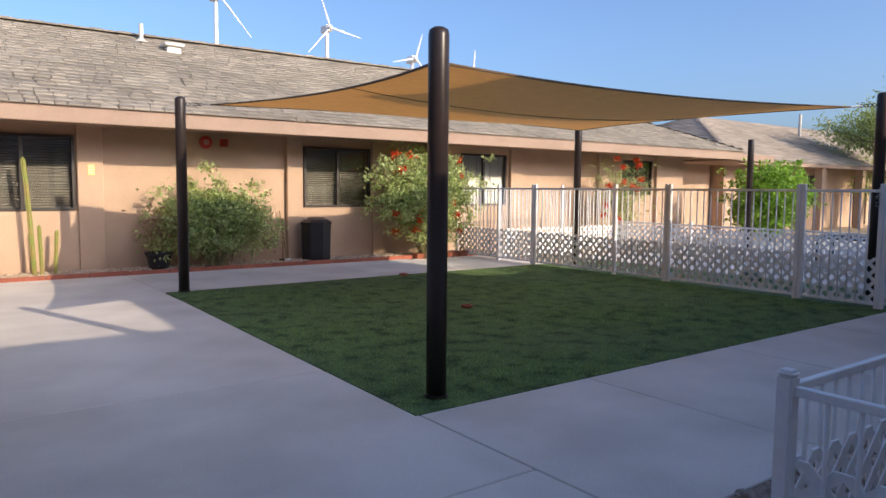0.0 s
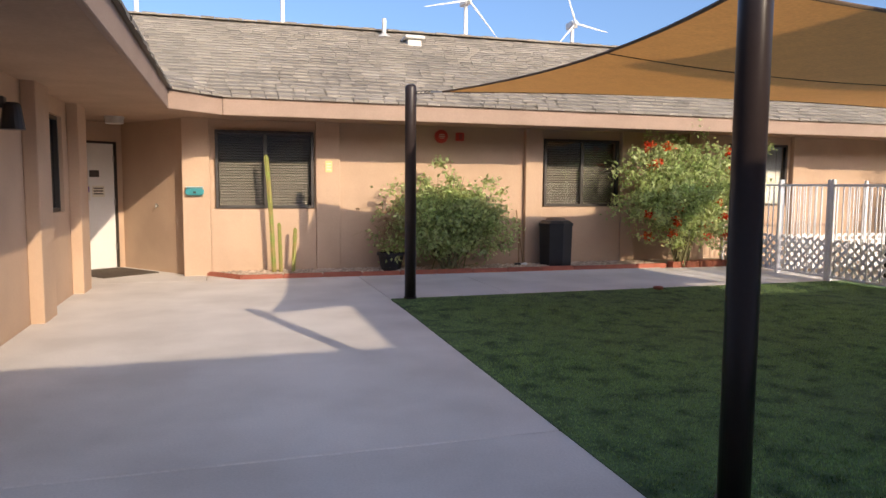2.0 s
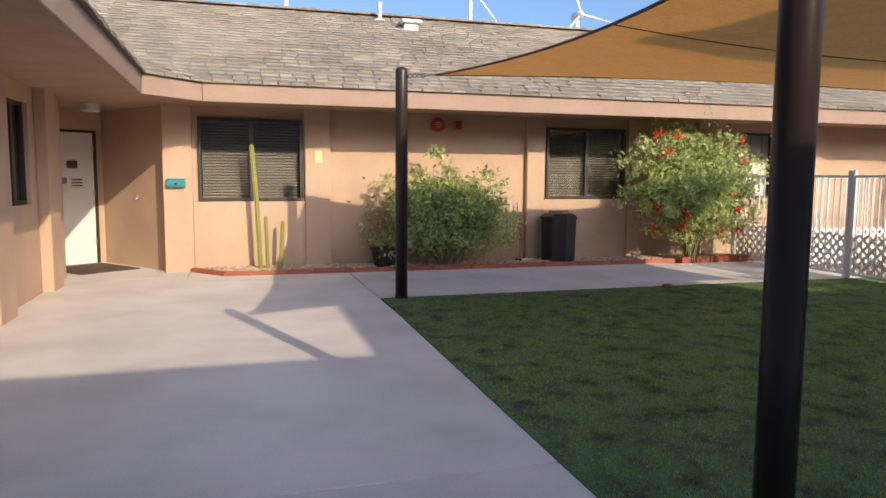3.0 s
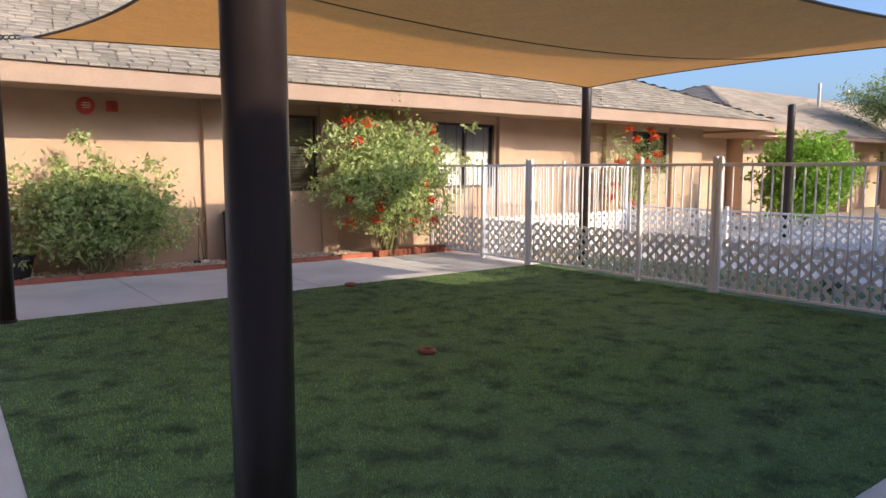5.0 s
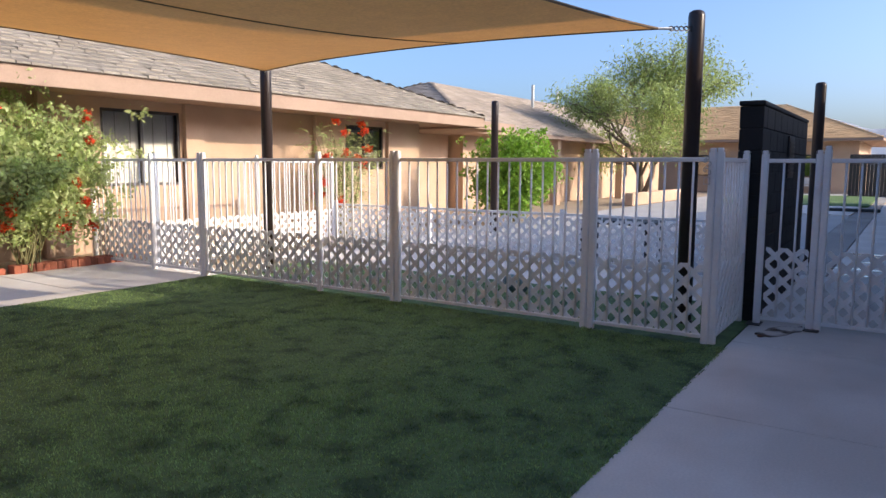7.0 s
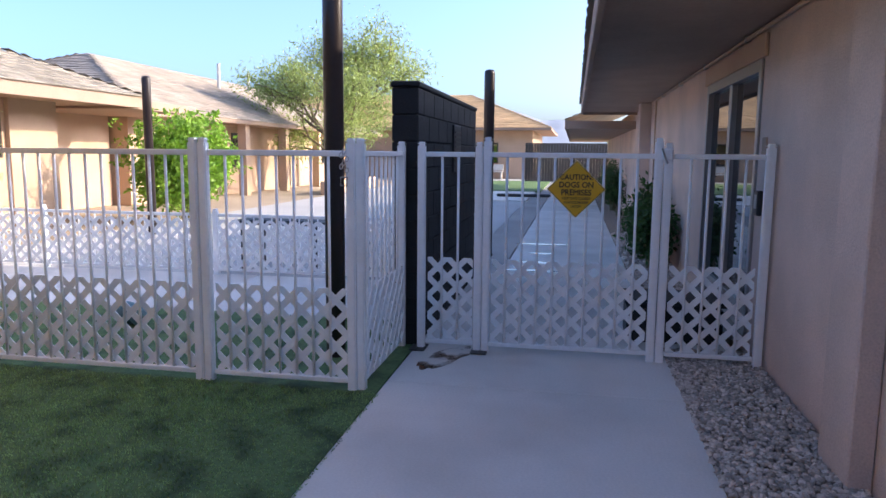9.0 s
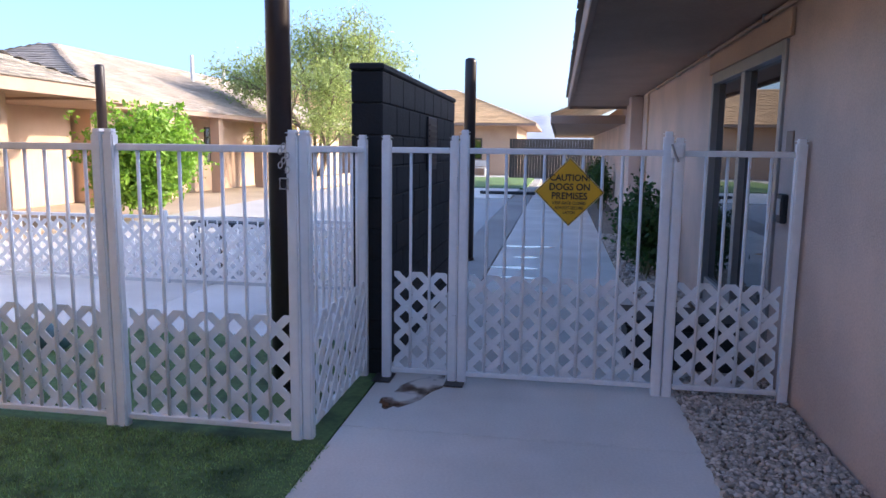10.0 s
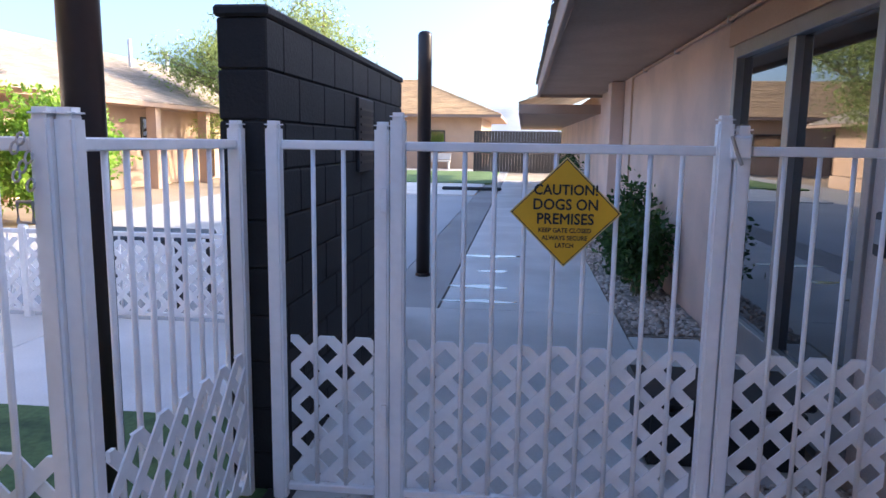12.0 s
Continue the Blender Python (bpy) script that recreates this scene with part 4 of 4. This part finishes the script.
# ---- loose things along the north wall ----
can = empty("trash_can", pose(6.28, 12.68, 0.03) @ Matrix.Diagonal((1, 1, 1.06, 1)), "black eight-sided outdoor trash can on planter gravel", "trash can")
part("body", tube_data([(0, 0, 0), (0, 0, 0.05), (0, 0, 0.66)], [0.27, 0.285, 0.30], 8), BLACKP, can)
part("lid", tube_data([(0, 0, 0.66), (0, 0, 0.70), (0, 0, 0.745), (0, 0, 0.75)], [0.31, 0.315, 0.24, 0.17], 8), BLACKP, can)
part("rim", tube_data([(0, 0, 0.745), (0, 0, 0.785)], [0.17, 0.155], 16), mat("worn_rim", (0.20, 0.14, 0.10), 0.7), can, "brown worn rim")
pot = empty("flower_pot", pose(3.36, 12.62, 0.03), "empty black plastic nursery pot on planter gravel", "pot")
bm = bmesh.new()
prof = [(0.15, 0), (0.205, 0.26), (0.225, 0.265), (0.225, 0.305), (0.205, 0.305), (0.19, 0.25), (0.14, 0.06), (0.0, 0.06)]
rings = [[bm.verts.new((r * math.cos(6.283 * k / 20), r * math.sin(6.283 * k / 20), z)) for k in range(20)] for r, z in prof[:-1]]
for a, b in zip(rings, rings[1:]):
    for k in range(20):
        bm.faces.new((a[k], a[(k + 1) % 20], b[(k + 1) % 20], b[k]))
bm.faces.new(rings[-1])
bm.faces.new(rings[0][::-1])
part("shell", bm, BLACKP, pot)
for i, (x, tl, hh) in enumerate(((5.62, 0.10, 0.80), (5.70, -0.04, 0.95))):
    br = empty("broom", pose(x, 12.72, 0.035), "wooden-handled broom leaning on the stucco wall", "broom")
    part("handle", tube_data([(0, 0, 0.05), (tl, 0.24, hh)], [0.012, 0.011], 8), WOOD, br)
    box("brush_head", (-0.07, -0.03, 0.0), (0.07, 0.03, 0.06), WHITE if i else BLACKP, br, 0.01)
bell = empty("alarm_bell", pose(4.31, WY + 0.10, 2.22), "round red fire alarm bell on stucco wall", "alarm bell")
part("gong", tube_data([(0, 0, 0), (0, -0.04, 0), (0, -0.055, 0)], [0.115, 0.11, 0.07], 24), REDP, bell)
for k, w_ in ((0.03, 0.07), (0.0, 0.09), (-0.03, 0.06)):
    box("print_line", (-w_ / 2 - 0.01, -0.0595, k - 0.006), (w_ / 2 + 0.01, -0.0565, k + 0.006), PAPER, bell)
stb = empty("alarm_strobe", pose(4.63, WY + 0.10, 2.22), "small dark red alarm horn box on stucco wall", "alarm")
box("case", (-0.07, -0.07, -0.07), (0.07, 0, 0.07), REDP, stb, 0.012)
box("lens", (-0.03, -0.082, -0.045), (0.03, -0.0705, 0.045), mat("dim_lens", (0.30, 0.06, 0.05), 0.3), stb, 0.006)
tb = empty("wall_box", pose(0.40, WY, 1.29), "teal plastic dispenser box on stucco pilaster", "box")
box("case", (-0.13, -0.10, -0.06), (0.13, 0, 0.05), TEAL, tb, 0.02, seg=2)
box("lid", (-0.125, -0.105, 0.051), (0.125, -0.0, 0.075), mat("pale_teal", (0.30, 0.45, 0.45), 0.5), tb, 0.008)
box("knob", (-0.02, -0.118, -0.03), (0.02, -0.101, 0.0), BLACKP, tb, 0.004)
ys = empty("wall_notice", pose(2.42, WY, 1.69), "small pale yellow notice plate on stucco pilaster", "sign")
box("plate", (-0.055, -0.008, -0.09), (0.055, -0.001, 0.09), PALEYEL, ys, 0.003)
for z in (0.045, 0.0, -0.045):
    box("print_line", (-0.035, -0.0095, z - 0.01), (0.035, -0.0082, z + 0.01), PAPER, ys)
cl = empty("ceiling_lamp", pose(-0.72, 13.2, SOF + 0.012), "round cream ceiling lamp under the soffit", "lamp")
part("base", tube_data([(0, 0, -0.03), (0, 0, 0)], [0.14, 0.14], 24), PVC, cl)
part("shade", tube_data([(0, 0, -0.11), (0, 0, -0.105), (0, 0, -0.031)], [0.10, 0.125, 0.13], 24), PVC, cl)
wl = empty("wall_lamp", pose(WX, 8.55, 2.02), "brown metal wall downlight on stucco", "lamp")
box("bracket", (0.0, -0.05, 0.02), (0.10, 0.05, 0.12), BRONZE, wl, 0.01)
part("shade", tube_data([(0.15, 0, -0.16), (0.15, 0, 0.05), (0.15, 0, 0.07)], [0.10, 0.07, 0.05], 16), BRONZE, wl)
rug = empty("door_mat", Matrix(), "flat brown outdoor mat in front of the white door", "mat")
c0 = Vector((KX, KY, 0)) + dd * 0.12
e1, e2 = dd * 0.9, Vector((dd.y, -dd.x, 0)) * 1.15
if e2.y > 0:
    e2 = -e2
prism("mat_sheet", [(v.x, v.y) for v in (c0 + e2 * 0.08, c0 + e2, c0 + e1 + e2, c0 + e1 + e2 * 0.08)], 0.001, 0.012, MATRUG, rug)
fx = empty("wall_fitting", Vector((0, 0, 0)) and Matrix.Translation((-0.19, 13.69, 1.05)), "small metal hose bib on stucco wall", "fitting")
part("spout", tube_data([(0.03, 0.03, 0), (-0.03, -0.04, 0), (-0.04, -0.05, -0.03)], [0.012, 0.012, 0.010], 8), STEEL, fx)
part("valve", tube_data([(-0.02, -0.03, 0.0), (-0.02, -0.03, 0.035)], [0.018, 0.02], 8), STEEL, fx)

# terracotta rings on the turf
for x, y in ((5.43, 6.87), (6.50, 9.92)):
    rg = empty("chew_ring", pose(x, y, 0.028), "small brown ring-shaped toy lying on artificial turf", "toy")
    part("ring", tube_data([(0.05 * math.cos(a), 0.05 * math.sin(a), 0) for a in [i * 6.2832 / 20 for i in range(21)]], [0.021] * 21, 8), BRICK, rg, smooth=True)

# rubber toy on the turf strip behind the fence
toy = empty("dog_toy", pose(10.78, 6.28, 0.0), "dull teal two-lobed rubber dog toy behind the white fence", "toy")
RUBBER = mat("teal_rubber", (0.10, 0.19, 0.21), 0.6, 0.08, 12, 60, 0.1)
for name, c, r in (("lobe", (0, 0, 0.085), 0.085), ("lobe", (0.02, 0.13, 0.10), 0.10)):
    arc = [k * math.pi / 8 for k in range(9)]
    part(name, tube_data([(c[0], c[1] - r * math.cos(a), c[2]) for a in arc], [max(0.004, r * math.sin(a)) for a in arc], 14), RUBBER, toy, smooth=True)

# ---- roof vents ----
vp = empty("vent_pipe", pose(4.02, 16.2, 4.45), "pale plumbing vent pipe on the shingle roof", "vent")
part("pipe", tube_data([(0, 0, -0.1), (0, 0, 0.36)], [0.045, 0.045], 12), PVC, vp)
part("flashing", tube_data([(0, 0, -0.02), (0, 0, 0.05)], [0.16, 0.06], 12), PVC, vp)
vt = empty("roof_vent", pose(4.48, 15.6, 4.2), "square pale roof vent with a cap", "vent")
box("base", (-0.14, -0.14, -0.12), (0.14, 0.14, 0.08), PVC, vt, 0.01)
box("cap", (-0.2, -0.2, 0.085), (0.2, 0.2, 0.16), PVC, vt, 0.02)

# ---- things by the gate and the south wall ----
cr = empty("card_reader", pose(10.98, SY, 1.12), "black card reader on the wall beside the glass door", "card reader")
box("case", (-0.05, 0.0, -0.09), (0.05, 0.04, 0.09), BLACKP, cr, 0.008)
box("face", (-0.035, 0.0405, -0.04), (0.035, 0.044, 0.06), mat("grey_panel", (0.35, 0.35, 0.36), 0.5), cr, 0.002, "grey panel")
sg = empty("door_plate", pose(10.97, SY, 1.52), "small brown plate on the wall beside the glass door", "plate")
box("plate", (-0.06, 0.0, -0.07), (0.06, 0.012, 0.07), FASCIA, sg, 0.004)
pb = empty("storage_box", pose(11.35, 1.95, 0.0), "low black plastic box standing behind the gate", "box")
box("tub", (-0.22, -0.36, 0), (0.22, 0.36, 0.30), BLACKP, pb, 0.03, seg=2)
box("lid", (-0.24, -0.38, 0.302), (0.24, 0.38, 0.345), BLACKP, pb, 0.012)
co = empty("conduit", Matrix(), "cream metal conduit under the soffit and down the wall", "conduit")
part("pipe", tube_data([(6.6, SY + 0.03, SOF - 0.02), (17.9, SY + 0.03, SOF - 0.02), (17.95, SY + 0.03, SOF - 0.06), (17.95, SY + 0.03, 0.0)], [0.016] * 4, 8), STUCCO, co)
for k in range(6):
    box("clip", (8 + k * 1.8, SY + 0.002, SOF - 0.045), (8.03 + k * 1.8, SY + 0.05, SOF + 0.006), STEEL, co)
box("downpipe", (19.6, SY + 0.002, 0), (19.7, SY + 0.09, SOF), PVC, None, 0.008)
tagged(bpy.data.objects["downpipe"], "pale square downpipe on the stucco wall", "downpipe")
for y in (3.86, 3.40):
    bp = empty("post_plate", pose(GX - 0.02, y, 0.004), "dark steel base plate under a gate post", "plate")
    box("plate", (-0.09, -0.06, 0.0), (0.09, 0.06, 0.008), BRONZE, bp, 0.002)
st = prism("rust_stain", [(10.42 + 0.32 * math.cos(k * 0.2618) * (1 + 0.1 * math.sin(k * 2.3)), 3.62 + 0.12 * math.sin(k * 0.2618) * (1 + 0.16 * math.sin(k * 1.7)) - 0.10 * math.cos(k * 0.2618)) for k in range(24)], 0.0005, 0.0012, RUST, None)
tagged(st, "brown rust stain running over the concrete", "stain")
WET = mat("wet_film", (0.10, 0.10, 0.10), 0.06, 0.05, 6, 40, 0.0)
for x, y, wx, wy in ((17.1, 3.25, 0.10, 0.36), (16.0, 3.2, 0.07, 0.20), (15.1, 3.3, 0.09, 0.27), (14.42, 3.27, 0.06, 0.30)):
    pts = [(x + wx * math.cos(a) * (1 + 0.3 * math.sin(3.1 * a + x)), y + wy * math.sin(a) * (1 + 0.25 * math.sin(2.3 * a + 2 * x))) for a in [k * 0.2618 for k in range(24)]]
    tagged(prism("puddle", pts, 0.0005, 0.0022, WET), "thin wet patch shining on the concrete walk", "puddle", "wet patches")
sp = empty("chain_clip", pose(FX - 0.04, 4.08, 1.40), "small steel chain with a clip on the fence post", "chain")
for k in range(6):
    q = Vector((-0.008, 0.02 * math.sin(k * 2.1), -0.022 * k + 0.06))
    part("link", tube_data([q + Vector((0.004 * math.sin(a), 0.010 * math.cos(a), 0.015 * math.sin(a))) for a in [i * 0.7 for i in range(10)]], [0.0035] * 10, 5), STEEL, sp)
part("hook", tube_data([(-0.01, -0.02, -0.09), (-0.01, 0.02, -0.09), (-0.01, 0.02, -0.14), (-0.01, -0.02, -0.14), (-0.01, -0.02, -0.09)], [0.005] * 5, 6), STEEL, sp)
rb = empty("wheel_stop", pose(29.4, 4.4, 0.03), "black rubber wheel stop on the far concrete", "wheel stop")
box("bar", (-0.1, -0.9, 0), (0.1, 0.9, 0.1), BLACKP, rb, 0.03)
tm2 = empty("dog_cot", pose(14.0, 6.3, 0), "low black raised pet cot behind the white fence", "cot")
box("bed", (-0.35, -0.55, 0.56), (0.35, 0.55, 0.62), BLACKP, tm2, 0.02)
for x in (-0.3, 0.3):
    for y in (-0.48, 0.48):
        box("leg", (x - 0.02, y - 0.02, 0), (x + 0.02, y + 0.02, 0.56), BLACKP, tm2)


# ---- far houses ----
def house(name, label, x0, y0, x1, y1, eave, ridge_run, tile, windows, over=1.1, z0=2.5, seed=90):
    """A single-storey hipped house; windows on the south and west faces."""
    h = empty(name, Matrix(), label, "house")
    bm = box_data((x0, y0, -0.05), (x1, y1, z0 - 0.1))
    part("wall", bm, STUCCO, h)
    prism("soffit", [(x0 - over, y0 - over), (x1 + over, y0 - over), (x1 + over, y1 + over), (x0 - over, y1 + over)], z0 - 0.14, z0 - 0.02, FASCIA, h)
    X0, Y0, X1, Y1 = x0 - over, y0 - over, x1 + over, y1 + over
    for nm, a, b, up in (("roof", (X0, Y0), (X1, Y0), (0, 1)), ("roof", (X1, Y0), (X1, Y1), (-1, 0)), ("roof", (X1, Y1), (X0, Y1), (0, -1)), ("roof", (X0, Y1), (X0, Y0), (1, 0))):
        roof(nm, a, b, up, ridge_run, tile, (1, -1), z0=z0, seed=seed, tab=0.5, parent=h)
    for face, a, b, c, d in windows:
        w = new("window")
        w.parent = h
        if face == "s":
            box("frame", (a, y0 - 0.05, c), (b, y0 - 0.005, d), BRONZE, w)
            box("pane", (a + 0.06, y0 - 0.062, c + 0.06), (b - 0.06, y0 - 0.052, d - 0.06), GLASSDARK, w)
        else:
            box("frame", (x0 - 0.05, a, c), (x0 - 0.005, b, d), BRONZE, w)
            box("pane", (x0 - 0.062, a + 0.06, c + 0.06), (x0 - 0.052, b - 0.06, d - 0.06), GLASSDARK, w)
    return h


h1 = house("house", "single-storey tan stucco house with brown tiled hip roof", 23.1, 14.7, 44, 23.0, 2.5, 5.2, TILE, [("s", 26.0, 27.2, 0.0, 2.1), ("s", 29.0, 30.2, 0.9, 2.1), ("s", 33.0, 34.2, 0.0, 2.1), ("s", 37.0, 38.5, 0.9, 2.1), ("w", 16.5, 18, 0.9, 2.1)], seed=91)
for x in (25.2, 28.2, 31.6, 35.2):
    box("column", (x, 13.75, -0.05), (x + 0.3, 14.05, 2.38), STUCCO, h1)
for x, y in ((33.0, 17.2), (36.5, 17.6)):
    part("roof_pipe", tube_data([(x, y, 3.6), (x, y, 5.0)], [0.07, 0.07], 8), PVC, h1)
house("house", "single-storey stucco house with light tan tiled roof beyond the lawn", 47.5, 5.2, 60, 26, 2.9, 5.4, TILE_TAN, [("w", 7.2, 8.6, 0.9, 2.1), ("w", 12, 13.5, 0.9, 2.1), ("w", 16, 17, 0, 2.1), ("w", 20, 21.5, 0.9, 2.1)], z0=2.95, seed=92)
bn = empty("bench", pose(46.6, 7.6, 0), "pale bench against the far house wall", "bench")
box("seat", (-0.25, -0.8, 0.40), (0.25, 0.8, 0.46), PVC, bn, 0.01)
box("backrest", (0.2, -0.8, 0.5), (0.26, 0.8, 0.85), PVC, bn, 0.01)
for y in (-0.7, 0.7):
    box("leg", (-0.22, y - 0.04, 0), (0.22, y + 0.04, 0.4), PVC, bn)
df = empty("board_fence", Matrix(), "tall dark brown board fence closing the far walk", "fence")
mfb = finish(box_data((-0.02, 0.004, -0.05), (0.02, 0.146, 2.05), 0.003), "board", BRONZE)
for k in range(40):
    put("board", mfb, df, Matrix.Translation((44.5, -0.6 + k * 0.15, 0.004 * (k % 3))))
box("wall_recess_house", (18.5, 15.2, -0.05), (23.0, 15.4, 2.45), STUCCO, None, kind="structure")
box("ceiling_breezeway", (19.42, 12.3, 2.36), (22.05, 19, 2.56), FASCIA, None, kind="structure")
box("planter_wall", (29.5, 11.3, -0.05), (36, 11.6, 0.42), STUCCO, None, 0.02)
tagged(bpy.data.objects["planter_wall"], "low tan stucco planter wall round the tree", "wall")

# ---- wind turbines and mountains ----
def turbine(azim, dist, elev, spin, blade):
    a = radians(azim)
    x, y, z = 0.3 + dist * math.sin(a), 0.3 + dist * math.cos(a), 1.4 + dist * math.tan(radians(elev))
    t = empty("wind_turbine", pose(x, y, 0, 0, 0, -azim + 24), "white three-bladed wind turbine far behind the roof", "wind turbine", "wind turbines")
    part("tower", tube_data([(0, 0, -0.2), (0, 0, z)], [dist * 0.0034, dist * 0.0025], 14), TURBINE, t)
    box("nacelle", (-dist * 0.0045, -dist * 0.009, z - dist * 0.002), (dist * 0.0045, dist * 0.012, z + dist * 0.007), TURBINE, t, dist * 0.001)
    hub = Vector((0, -dist * 0.011, z + dist * 0.0025))
    part("hub", tube_data([hub + Vector((0, 0, 0)), hub - Vector((0, dist * 0.004, 0))], [dist * 0.004, dist * 0.002], 12), TURBINE, t)
    for k in range(3):
        b = radians(spin + 120 * k)
        e = Vector((math.sin(b), 0, math.cos(b)))
        bm = tube_data([hub + e * dist * 0.002, hub + e * blade * dist * 0.25, hub + e * blade * dist], [dist * 0.0011, dist * 0.0014, dist * 0.0004], 6)
        part("blade", bm, TURBINE, t)


turbine(18.6, 260, 13.9, 17, 0.066)
turbine(26.9, 300, 12.1, -19, 0.048)
turbine(33.6, 340, 10.0, 17, 0.035)
turbine(4.4, 260, 16.5, 80, 0.055)
turbine(38.2, 420, 9.0, 5, 0.03)
turbine(-6.0, 300, 17.5, 40, 0.05)


def mountains():
    n, r0 = 220, 2300.0
    verts, faces = [], []
    for i in range(n + 1):
        a = radians(20 + 130 * i / n)
        h = 60 + 95 * max(0.0, 1 - abs(i / n - 0.50) / 0.085) ** 0.8 + 45 * noise.noise((i * 0.07, 0.3, 0)) + 16 * noise.noise((i * 0.31, 2.3, 0))
        x, y = math.sin(a), math.cos(a)
        verts += [(x * r0, y * r0, -5), (x * (r0 + 200), y * (r0 + 200), max(10, h) * 0.55 + 12 * noise.noise((i * 0.2, 9, 1))), (x * (r0 + 400), y * (r0 + 400), max(12, h))]
    for i in range(n):
        for k in range(2):
            p = 3 * i + k
            faces.append((p, p + 3, p + 4, p + 1))
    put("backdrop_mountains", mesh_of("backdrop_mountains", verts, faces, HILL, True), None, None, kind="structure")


mountains()
